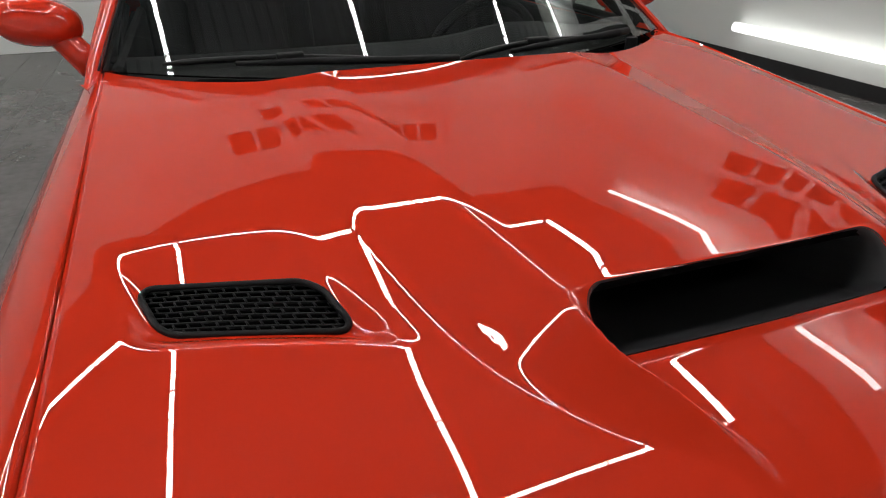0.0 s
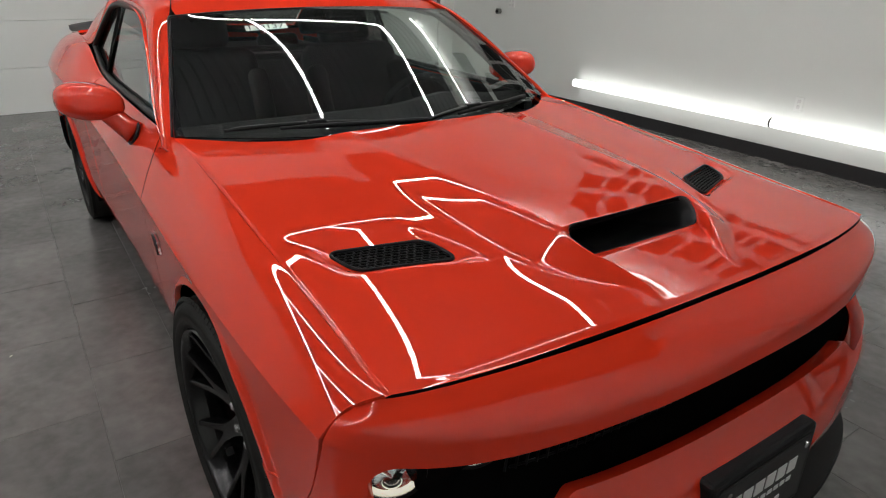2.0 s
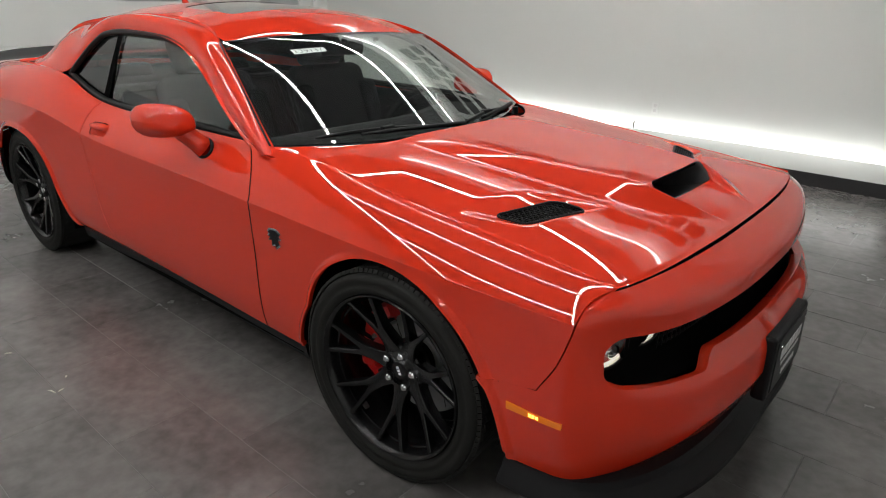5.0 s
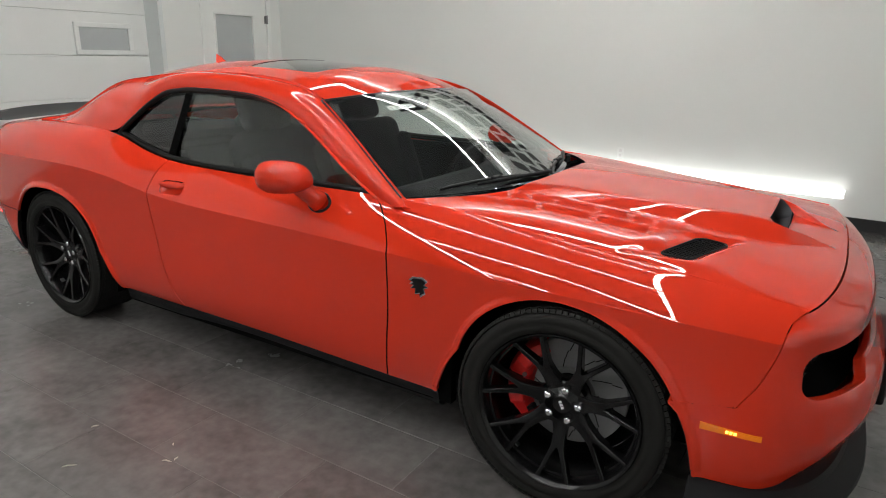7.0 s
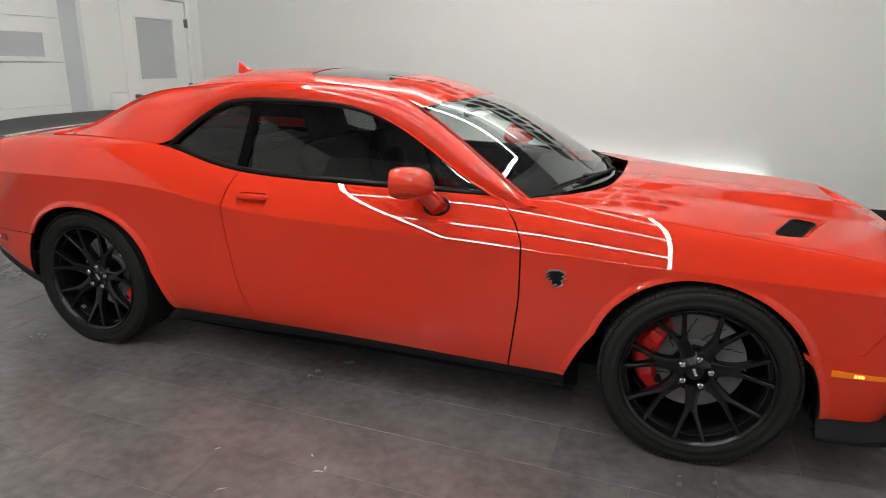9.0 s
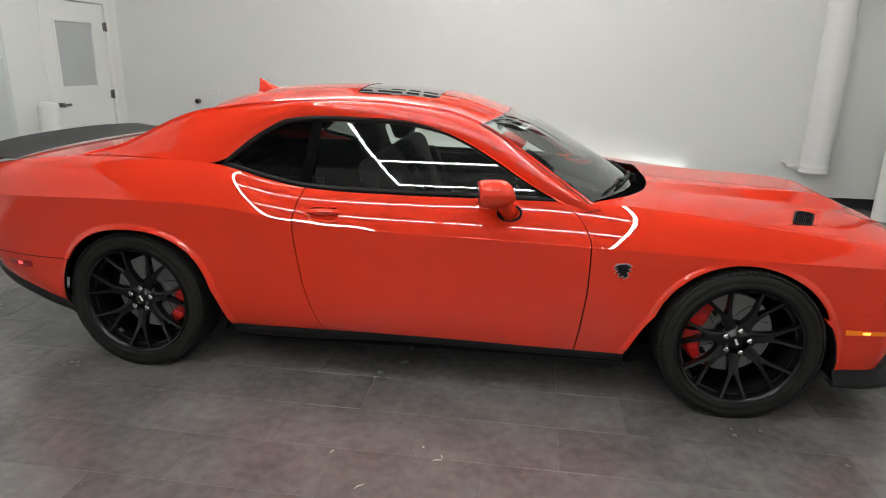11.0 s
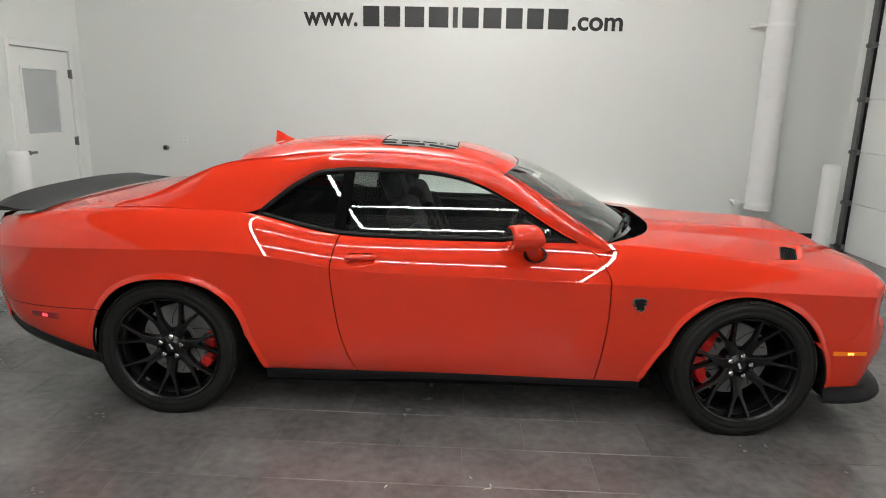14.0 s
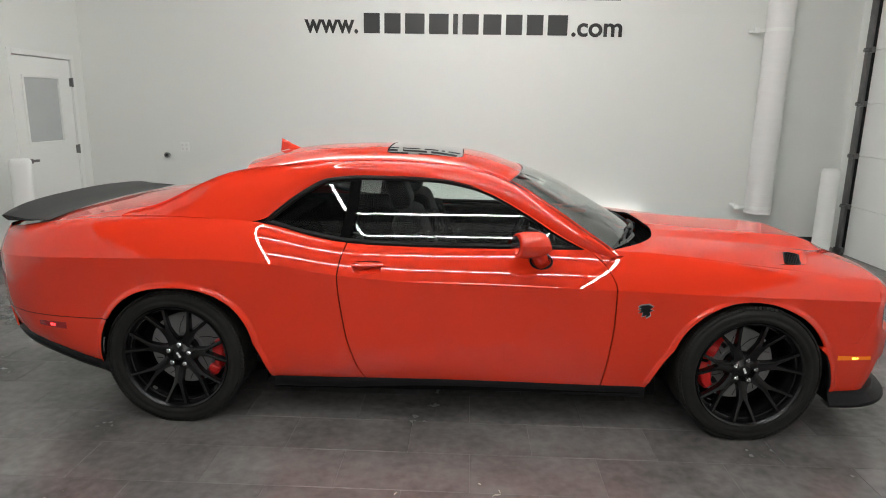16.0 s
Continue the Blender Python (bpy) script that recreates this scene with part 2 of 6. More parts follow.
def sheet(name, fn, U, V, cut=None, lip=0.0, eps=0.004, mirror=False, flip=False, lip_to=None, paint=None, dark=None):
    """A panel: the surface fn(u, v) -> points over the grids U, V, less where cut(points) < 0, with its rim folded in by lip."""
    u, v = U.ravel().astype(float).copy(), V.ravel().astype(float).copy()
    m, n = U.shape
    idx = np.arange(m * n).reshape(m, n)
    quads = np.stack([idx[:-1, :-1], idx[1:, :-1], idx[1:, 1:], idx[:-1, 1:]], -1).reshape(-1, 4)
    P = fn(u, v)
    su, sv = np.ptp(U) / max(m - 1, 1), np.ptp(V) / max(n - 1, 1)
    if cut is not None:
        for rnd in range(6):
            d = cut(P)
            if rnd == 0:
                keep = (d[quads] > 0).any(1)
                quads = quads[keep]
                inside = d < 0
            near = inside
            e = 0.05
            du = (cut(fn(u + e * su, v)) - d) / e
            dv = (cut(fn(u, v + e * sv)) - d) / e
            g = du * du + dv * dv + 1e-9
            mv = np.where(near, -d / g, 0)
            lim = np.clip(np.abs(mv) * np.sqrt(g), 0, 0.7) / np.maximum(np.abs(mv) * np.sqrt(g), 1e-12)
            u += mv * du * lim * su
            v += mv * dv * lim * sv
            P = fn(u, v)
    du, dv = eps * su / max(su, 1e-9), 0
    hu, hv = 0.35 * su, 0.35 * sv
    A = fn(u + hu, v) - fn(u - hu, v)
    B = fn(u, v + hv) - fn(u, v - hv)
    N = np.cross(A, B)
    N /= np.linalg.norm(N, axis=1)[:, None] + 1e-12
    if flip:
        N, quads = -N, quads[:, ::-1]
    used = np.unique(quads)
    new_of = np.full(m * n, -1)
    new_of[used] = np.arange(len(used))
    P, N, quads = P[used], N[used], new_of[quads]
    faces = [tuple(q) for q in quads]
    verts, norms = list(P), list(N)
    if lip:
        count = {}
        for q in quads:
            for a, b in zip(q, np.roll(q, -1)):
                count[(a, b)] = count.get((a, b), 0) + 1
        rim = [(a, b) for (a, b) in count if (b, a) not in count and a != b]
        made = {}
        for a, b in rim:
            made.setdefault(a, []).append((a, b))
            made.setdefault(b, []).append((a, b))
        low, top = {}, {}
        for a, es in made.items():
            side = np.zeros(3)
            for p, q in es:
                side += np.cross(P[q] - P[p], N[a])
            side /= np.linalg.norm(side) + 1e-9
            top[a] = len(verts)
            verts.append(P[a]), norms.append((side + 0.5 * N[a]) / np.linalg.norm(side + 0.5 * N[a]))
            low[a] = len(verts)
            verts.append(P[a] - lip * N[a] if lip_to is None else P[a] + lip * np.asarray(lip_to)), norms.append(side)
        shell = len(faces)
        faces += [(top[b], top[a], low[a], low[b]) for a, b in rim]
    verts, norms = np.array(verts), np.array(norms)
    if mirror:
        verts, norms = verts * (1, -1, 1), norms * (1, -1, 1)
        faces = [f[::-1] for f in faces]
    me = mesh_of(name, verts, faces, norms)
    # a black rim puts the shade of the panel gap into the colour
    if lip and dark is not None:
        me.materials.append(paint), me.materials.append(dark)
        me.polygons.foreach_set("material_index", [0] * shell + [1] * (len(faces) - shell))
    return me


def grid(a, b, m, c, d, n):
    return np.meshgrid(np.linspace(a, b, m), np.linspace(c, d, n), indexing="ij")


def tube(path, r, seg=8, closed=False):
    """A round bar along points (r: one radius, or one for each)."""
    pts = [Vector(p) for p in path]
    rs = [r] * len(pts) if not hasattr(r, "__len__") else list(r)
    verts, faces, side = [], [], None
    for i, p in enumerate(pts):
        t = (pts[min(i + 1, len(pts) - 1)] - pts[max(i - 1, 0)]).normalized()
        side = (side - t * side.dot(t)).normalized() if side else t.orthogonal().normalized()
        up = t.cross(side)
        for k in range(seg):
            a = 2 * math.pi * k / seg
            verts.append(p + rs[i] * (math.cos(a) * side + math.sin(a) * up))
    for i in range(len(pts) - 1):
        for k in range(seg):
            faces.append((i * seg + k, i * seg + (k + 1) % seg, (i + 1) * seg + (k + 1) % seg, (i + 1) * seg + k))
    faces += [tuple(range(seg))[::-1], tuple(range((len(pts) - 1) * seg, len(pts) * seg))]
    return mesh_of("bar", verts, faces)


def merged(name, meshes):
    verts, faces = [], []
    for me in meshes:
        o = len(verts)
        verts += [v.co.copy() for v in me.vertices]
        faces += [tuple(o + i for i in p.vertices) for p in me.polygons]
    return mesh_of(name, verts, faces)


def lathe(profile, seg=48, axis_y=True):
    """Turns a profile of (radius, offset) round the y axis."""
    verts, faces, n = [], [], len(profile)
    for k in range(seg):
        a = 2 * math.pi * k / seg
        verts += [(r * math.cos(a), o, r * math.sin(a)) for r, o in profile]
    for k in range(seg):
        j = (k + 1) % seg
        for i in range(n - 1):
            faces.append((k * n + i, k * n + i + 1, j * n + i + 1, j * n + i))
    return verts, faces


def strip_grid(points):
    """Faces of a grid of points with rows of equal length."""
    m, n = len(points), len(points[0])
    faces = [(i * n + j, (i + 1) * n + j, (i + 1) * n + j + 1, i * n + j + 1) for i in range(m - 1) for j in range(n - 1)]
    return [p for row in points for p in row], faces


# ---- the hall ----
def slab(name, x0, x1, y0, y1, z0, z1, material, label, category):
    ob = part(name, box(fresh(), x0, x1, y0, y1, z0, z1), material, None)
    return tagged(ob, label, category, kind="structure")


def build_shell():
    slab("wall_sign", PIER_X - 0.2, WALL_X + 0.2, WALL_Y, WALL_Y + 0.2, 0, CEIL, WALL, "smooth white painted wall behind the car", "wall")
    # never in view; its grey keeps pale light off the lower body
    slab("wall_back", DOOR_X - 0.2, WALL_X + 0.2, BACK_Y - 0.2, BACK_Y, 0, CEIL, WALL_UNSEEN, "unseen back wall, grey to darken what the car's side reflects", "wall")
    # end wall with the service door, a pier beside the garage door
    slab("wall_pier", PIER_X - 0.28, PIER_X, 2.34, 2.86, 0, CEIL, WALL, "white wall between garage door and service door", "wall")
    slab("wall_corner", PIER_X - 0.2, PIER_X, 4.02, WALL_Y, 0, CEIL, WALL, "white wall strip in the room's corner", "wall")
    slab("wall_lintel", PIER_X - 0.2, PIER_X, 2.86, 4.02, 2.2, CEIL, WALL, "white wall above the service door", "wall")
    slab("wall_jamb", PIER_X - 0.28, PIER_X - 0.001, 2.28, 2.339, 0, CEIL, WALL_GREY, "pale grey jamb of the garage door opening", "wall")
    slab("wall_end", DOOR_X - 0.4, DOOR_X - 0.2, BACK_Y, 2.34, 0, CEIL, WALL, "white wall behind the garage door", "wall")
    slab("wall_front", WALL_X + 0.06, WALL_X + 0.26, BACK_Y, WALL_Y, 0, CEIL, WALL, "white end wall around the garage door", "wall")
    # ceiling: ribbed steel deck
    n = int((WALL_Y - BACK_Y + 0.4) / 0.2) + 1
    bm = fresh()
    prof = []
    for i in range(n):
        y = BACK_Y - 0.2 + i * 0.2
        prof += [(y, 0), (y + 0.06, 0), (y + 0.085, 0.055), (y + 0.175, 0.055)]
    lower = [bm.verts.new((DOOR_X - 0.4, y, CEIL + z)) for y, z in prof]
    upper = [bm.verts.new((WALL_X + 0.3, y, CEIL + z)) for y, z in prof]
    for i in range(len(prof) - 1):
        bm.faces.new((lower[i], lower[i + 1], upper[i + 1], upper[i]))
    box(bm, DOOR_X - 0.4, WALL_X + 0.3, BACK_Y - 0.2, WALL_Y + 0.2, CEIL + 0.06, CEIL + 0.2)
    tagged(part("ceiling", bm, CEILING, None), "dark ribbed steel deck ceiling", "ceiling", kind="structure")
    # skirting
    for name, (x0, x1, y0, y1) in (("baseboard_sign", (PIER_X, WALL_X, WALL_Y - 0.012, WALL_Y)),
                                   ("baseboard_back", (DOOR_X, WALL_X, BACK_Y, BACK_Y + 0.012)),
                                   ("baseboard_pier", (PIER_X, PIER_X + 0.012, 2.3, 2.84))):
        slab(name, x0, x1, y0, y1, 0.0, 0.115, SKIRT, "black rubber skirting along the wall", "skirting")


def sectional_door(name, x, y0, y1, face, label, h=0.46, first=0.46):
    """A garage door of wide white panels with small framed windows. face: +1 looks to +x."""
    door = tagged(new(name), label, "garage door", kind="structure")
    z, k = 0.0, 0
    tall = h
    while z < 3.3:
        h = first if k == 0 else tall
        bm = box(fresh(), x - 0.02, x + 0.02, y0, y1, z + 0.0015, z + h - 0.0015, 0.004, 2)
        part("panel", bm, DOORPAINT, door)
        z += h
        k += 1
    slab(name + "_header", x - 0.06, x + 0.06, y0, y1, z, CEIL, WALL, "white wall above the garage door", "wall")
    return door


def framed_pane(parent, x, y0, y1, z0, z1, face):
    bm = fresh()
    d = 0.05
    for a, b, c, e in ((y0 - d, y1 + d, z1, z1 + d), (y0 - d, y1 + d, z0 - d, z0), (y0 - d, y0, z0, z1), (y1, y1 + d, z0, z1)):
        box(bm, min(x, x + 0.035 * face), max(x, x + 0.035 * face), a, b, c, e, 0.005)
    part("window_frame", bm, DOORPAINT, parent)
    part("pane", box(fresh(), min(x, x + 0.022 * face), max(x, x + 0.022 * face), y0 + .001, y1 - .001, z0 + .001, z1 - .001), FROST, parent, "pale frosted pane")


def build_ends():
    d = sectional_door("garage_door_1", DOOR_X, BACK_Y + 0.02, 2.3, 1, "white sectional garage door with small framed panes")
    for y in (1.45, -0.2, -1.85, -3.5):
        framed_pane(d, DOOR_X + 0.02, y, y + 0.57, 1.44, 1.68, 1)
    g = sectional_door("garage_door_2", WALL_X + 0.0, BACK_Y + 0.4, 3.72, -1, "white sectional garage door with steel tracks", 0.592, 0.585)
    for y in (2.35, 0.7, -0.95, -2.6):
        framed_pane(g, WALL_X - 0.02, y, y + 0.57, 1.36, 1.58, -1)
    # steel track beside it
    tr = thing("door_track", "grey steel garage door track with roller brackets", "door track")
    bm = fresh()
    x, y = WALL_X - 0.03, 3.77
    box(bm, x - 0.05, x - 0.04, y - 0.035, y + 0.03, 0, 3.2)
    box(bm, x - 0.05, x + 0.05, y + 0.03, y + 0.037, 0, 3.2)
    box(bm, x - 0.05, x - 0.01, y - 0.042, y - 0.035, 0, 3.2)
    part("rail", bm, STEEL, tr)
    part("edge_seal", box(fresh(), x - 0.02, x + 0.05, y - 0.06, y - 0.045, 0.02, 3.2, 0.004), SEAL, tr, "black rubber edge seal")
    for z in (0.06, 0.585, 1.177, 1.769, 2.361, 2.953):
        bm = box(fresh(), x - 0.06, x - 0.02, y - 0.11, y - 0.01, z - 0.03, z + 0.03, 0.004)
        cyl(bm, (x - 0.07, y - 0.08, z), (x - 0.07, y + 0.02, z), 0.012, seg=10)
        cyl(bm, (x - 0.085, y - 0.01, z), (x - 0.055, y - 0.01, z), 0.024, seg=12)
        part("roller_bracket", bm, STEEL, tr)
    # service door
    d = tagged(new("door_1"), "white service door with a tall frosted pane, closed", "door", kind="structure")
    X = PIER_X
    bm = fresh()
    w0, w1, v0, v1 = 3.10, 3.71, 1.19, 1.905
    for a, b, c, e in ((2.93, w0, 0.01, 2.13), (w1, 3.95, 0.01, 2.13), (w0, w1, 0.01, v0), (w0, w1, v1, 2.13)):
        box(bm, X - 0.06, X - 0.015, a, b, c, e)
    part("leaf", bm, DOORPAINT, d)
    bm = fresh()
    for a, b, c, e in ((w0 - .03, w1 + .03, v1, v1 + .03), (w0 - .03, w1 + .03, v0 - .03, v0), (w0 - .03, w0, v0, v1), (w1, w1 + .03, v0, v1)):
        box(bm, X - 0.016, X - 0.004, a, b, c, e, 0.003)
    part("pane_bead", bm, DOORPAINT, d)
    part("pane", box(fresh(), X - 0.05, X - 0.03, w0 + .001, w1 - .001, v0 + .001, v1 - .001), FROST, d, "pale frosted pane")
    bm = fresh()
    for a, b, c, e in ((2.86, 2.925, 0, 2.2), (3.955, 4.02, 0, 2.2), (2.925, 3.955, 2.14, 2.2)):
        box(bm, X - 0.12, X + 0.012, a, b, c, e, 0.004)
    part("door_frame", bm, DOORPAINT, d)
    part("backing", box(fresh(), X - 0.13, X - 0.12, 2.9, 4.0, 0, 2.18), SKIRT, d)
    for z in (0.25, 1.07, 1.875):
        bm = cyl(fresh(), (X + 0.012, 3.95, z - 0.055), (X + 0.012, 3.95, z + 0.055), 0.012, seg=10)
        box(bm, X - 0.012, X + 0.003, 3.92, 3.985, z - 0.05, z + 0.05)
        part("hinge", bm, STEEL, d, "grey steel hinge")
    bm = cyl(fresh(), (X - 0.02, 3.0, 0.99), (X + 0.05, 3.0, 0.99), 0.026, seg=16)
    box(bm, X + 0.035, X + 0.055, 2.99, 3.12, 0.976, 1.004, 0.006)
    part("door_handle", bm, STEEL, d, "steel lever handle")


def build_fixtures():
    # bollards
    for x, y, h, r in ((4.23, 3.62, 1.04, 0.098), (-4.535, 2.40, 1.075, 0.102)):
        b = thing("bollard", "white plastic sleeved bollard standing on the tiled floor", "bollard", "bollards by the doors")
        bm = cyl(fresh(), (x, y, 0), (x, y, h - 0.05), r, seg=32, caps=False)
        prof = [(r, h - 0.05), (r * 0.97, h - 0.025), (r * 0.85, h - 0.008), (r * 0.5, h), (0.001, h)]
        rows = [[bm.verts.new((x + a * math.cos(t * math.pi / 16), y + a * math.sin(t * math.pi / 16), z)) for t in range(32)] for a, z in prof]
        for p, q in zip(rows[:-1], rows[1:]):
            for t in range(32):
                bm.faces.new((p[t], p[(t + 1) % 32], q[(t + 1) % 32], q[t]))
        part("sleeve", bm, DOORPAINT, b, smooth_angle=40)
    # wrapped pipe with brackets
    p = thing("downpipe", "white wrapped downpipe strapped to the wall", "pipe")
    x, y, r = 3.612, 4.0, 0.150
    rows = []
    for i in range(120):
        z = 0.435 + i * (CEIL - 0.435) / 119
        rr = r + 0.0022 * math.sin(i * 2.1) + 0.0015 * math.sin(i * 0.7)
        rows.append([(x + rr * math.cos(a * math.pi / 18), y + rr * math.sin(a * math.pi / 18), z) for a in range(37)])
    v, f = strip_grid(rows)
    o = len(v)
    v += [(x, y, 0.435)]
    f += [(o, a + 1, a) for a in range(36)]
    part("pipe", mesh_of("pipe", v, f), WRAP, p)
    for z in (0.515, 2.59):
        bm = fresh()
        rows = [[(x + (r + 0.006) * math.cos(a * math.pi / 18), y + (r + 0.006) * math.sin(a * math.pi / 18), zz) for a in range(37)] for zz in (z - 0.02, z + 0.02)]
        vv, ff = strip_grid(rows)
        vs = [bm.verts.new(q) for q in vv]
        for q in ff:
            bm.faces.new([vs[i] for i in q])
        box(bm, x - r - 0.12, x - r + 0.03, y - 0.01, y + 0.01, z - 0.016, z + 0.016, 0.003)
        box(bm, x - r - 0.12, x - r - 0.10, y - 0.01, WALL_Y, z - 0.016, z + 0.016, 0.003)
        box(bm, x - r - 0.14, x - r - 0.085, y - 0.02, y + 0.02, z - 0.03, z + 0.03, 0.004)
        part("pipe_bracket", bm, DOORPAINT, p)
    # sockets, a door stop knob
    for x, z, w, h in ((-3.62, 1.10, 0.115, 0.115), (0.13, 0.5, 0.07, 0.115)):
        s = thing("wall_socket", "white plastic wall socket plate", "socket", "wall sockets")
        part("cover_plate", box(fresh(), x - w / 2, x + w / 2, WALL_Y - 0.008, WALL_Y, z - h / 2, z + h / 2, 0.003), DOORPAINT, s)
        for dx in ((-0.026, 0.026) if w > 0.1 else (0,)):
            for dz in (-0.024, 0.024):
                part("outlet", box(fresh(), x + dx - 0.014, x + dx + 0.014, WALL_Y - 0.011, WALL_Y - 0.006, z + dz - 0.014, z + dz + 0.014, 0.003), TUBE_END, s)
    s = thing("door_stop", "round steel door stop with a black rubber tip on the wall", "door stop")
    bm = cyl(fresh(), (-3.845, WALL_Y, 0.995), (-3.845, WALL_Y - 0.05, 0.995), 0.03, 0.034, seg=20)
    part("knob", bm, STEEL, s, smooth_angle=40)
    part("bumper", cyl(fresh(), (-3.845, WALL_Y - 0.05, 0.995), (-3.845, WALL_Y - 0.062, 0.995), 0.02, 0.016, seg=16), SEAL, s, "black rubber tip", 40)


def lamp(name, p, q, r, lit, label, group, drop=True):
    """A round lit tube with end caps, hung by thin wires."""
    t = thing(name, label, "tube light", group)
    p, q = Vector(p), Vector(q)
    d = (q - p).normalized()
    part("tube", cyl(fresh(), p + d * 0.006, q - d * 0.006, r, seg=16), lit, t, "glowing white tube", 40)
    for a, s in ((p, 1), (q, -1)):
        part("end_cap", cyl(fresh(), a, a + d * 0.006 * s, r * 1.04, seg=16), TUBE_END, t, smooth_angle=40)
    if drop:
        for a in (0.15, 0.85):
            w = p.lerp(q, a)
            part("hanger", cyl(fresh(), w + Vector((0, 0, r)), (w.x, w.y, CEIL + 0.01), 0.004, seg=6), STEEL, t)
    return t


def build_lamps():
    g = "ceiling tube lights"
    lab = "long white tube light hung under the ceiling"
    for y in LAMP_Y:
        for a, b in zip(LAMP_X[:-1], LAMP_X[1:]):
            lamp("ceiling_tube", (a + 0.003, y, LAMP_Z), (b - 0.003, y, LAMP_Z), 0.0215, TUBE_LIT, lab, g)
    for x in (LAMP_X[0], LAMP_X[-1]):
        for a, b in zip(LAMP_Y[:-1], LAMP_Y[1:]):
            n = max(1, round((b - a) / 1.22))
            for i in range(n):
                lamp("ceiling_tube", (x, a + 0.045 + i * (b - a - 0.09) / n, LAMP_Z), (x, a + 0.041 + (i + 1) * (b - a - 0.09) / n, LAMP_Z), 0.0215, TUBE_LIT, lab, g)
    # the first two of these unseen tubes are added to brighten the wall's left
    for a, b in zip(COVE_X[:-1], COVE_X[1:]):
        lamp("cove_tube", (a + 0.003, WALL_Y - 0.14, 4.45), (b - 0.003, WALL_Y - 0.14, 4.45), 0.028, COVE_LIT, "unseen white tube light high on the sign wall", "high wall tube lights")
    g = "low wall tube lights"
    for a, b in ((-2.34, -0.02), (-0.012, 2.24)):
        t = lamp("wall_tube", (a, WALL_Y - 0.09, 0.332), (b, WALL_Y - 0.09, 0.332), 0.042, WALLTUBE_LIT, "bright white tube light low on the wall", g, drop=False)
        for f in (0.08, 0.92):
            x = a + (b - a) * f
            part("clip", box(fresh(), x - 0.02, x + 0.02, WALL_Y - 0.06, WALL_Y, 0.30, 0.35, 0.004), TUBE_END, t)


LAMP_Y = (-7.5, -5.6, -3.7, -1.8, 0.12, 1.95)
LAMP_X = (-1.45, -0.45, 0.55, 1.55)
# two spans added beyond the lamp field, as extra light for the left wall
COVE_X = (-3.45, -2.45) + LAMP_X


def build_sign():
    """The lettering on the wall: its readable ends, and plain bars where a name stands."""
    sign = thing("wall_lettering", "black cut-out lettering fixed on the white wall", "sign")

    def words(body, x0, x1, z, size):
        cu = bpy.data.curves.new("lettering", "FONT")
        cu.body, cu.size, cu.extrude, cu.offset = body, size, 0.003, size * 0.022
        ob = new("lettering", cu)
        bpy.context.view_layer.update()
        w = ob.dimensions.x
        me = bpy.data.meshes.new_from_object(ob.evaluated_get(bpy.context.evaluated_depsgraph_get()))
        bpy.data.objects.remove(ob)
        lo = min(v.co.x for v in me.vertices)
        k = (x1 - x0) / w
        me.transform(Matrix.Translation((x0, WALL_Y - 0.004, z)) @ Matrix.Rotation(radians(90), 4, "X") @ Matrix.Diagonal((k, 1, 1, 1)) @ Matrix.Translation((-lo, 0, 0)))
        part("lettering", me, LETTER, sign)

    def bars(widths, x0, x1, z0, z1, gap):
        k = (x1 - x0 - gap * (len(widths) - 1)) / sum(widths)
        x = x0
        for w in widths:
            part("letter_bar", box(fresh(), x, x + w * k, WALL_Y - 0.006, WALL_Y, z0, z1, 0.002, 1), LETTER, sign)
            x += w * k + gap

    words("www.", -2.02, -1.36, 2.525, 0.32)
    words(".com", 1.235, 1.84, 2.520, 0.31)
    bars((1, 1, 1.2, 1.2, 0.3, 1, 1.1, 1, 1, 1.2), -1.29, 1.185, 2.522, 2.757, 0.055)
    bars((1.2, 1, 0.7, 1, 1.5, 1, 0.7, 0.35, 1, 1), -1.95, 1.80, 2.93, 3.30, 0.08)
    bars((1, 1.05, 1.25, 1.25, 0.35, 1), -1.85, 1.70, 3.45, 3.92, 0.12)
    # the same address once more, over the shutter at the far end
    first = list(sign.children)[:12]
    over = thing("shutter_lettering", "black cut-out lettering above the roller shutter", "sign")
    for ob in first:
        me = ob.data.copy()
        me.transform(Matrix.Translation((DOOR_X + 0.066, 1.0, 1.24)) @ Matrix.Rotation(radians(90), 4, "Z") @ Matrix.Translation((0, -WALL_Y, 0)))
        part("lettering", me, LETTER, over)


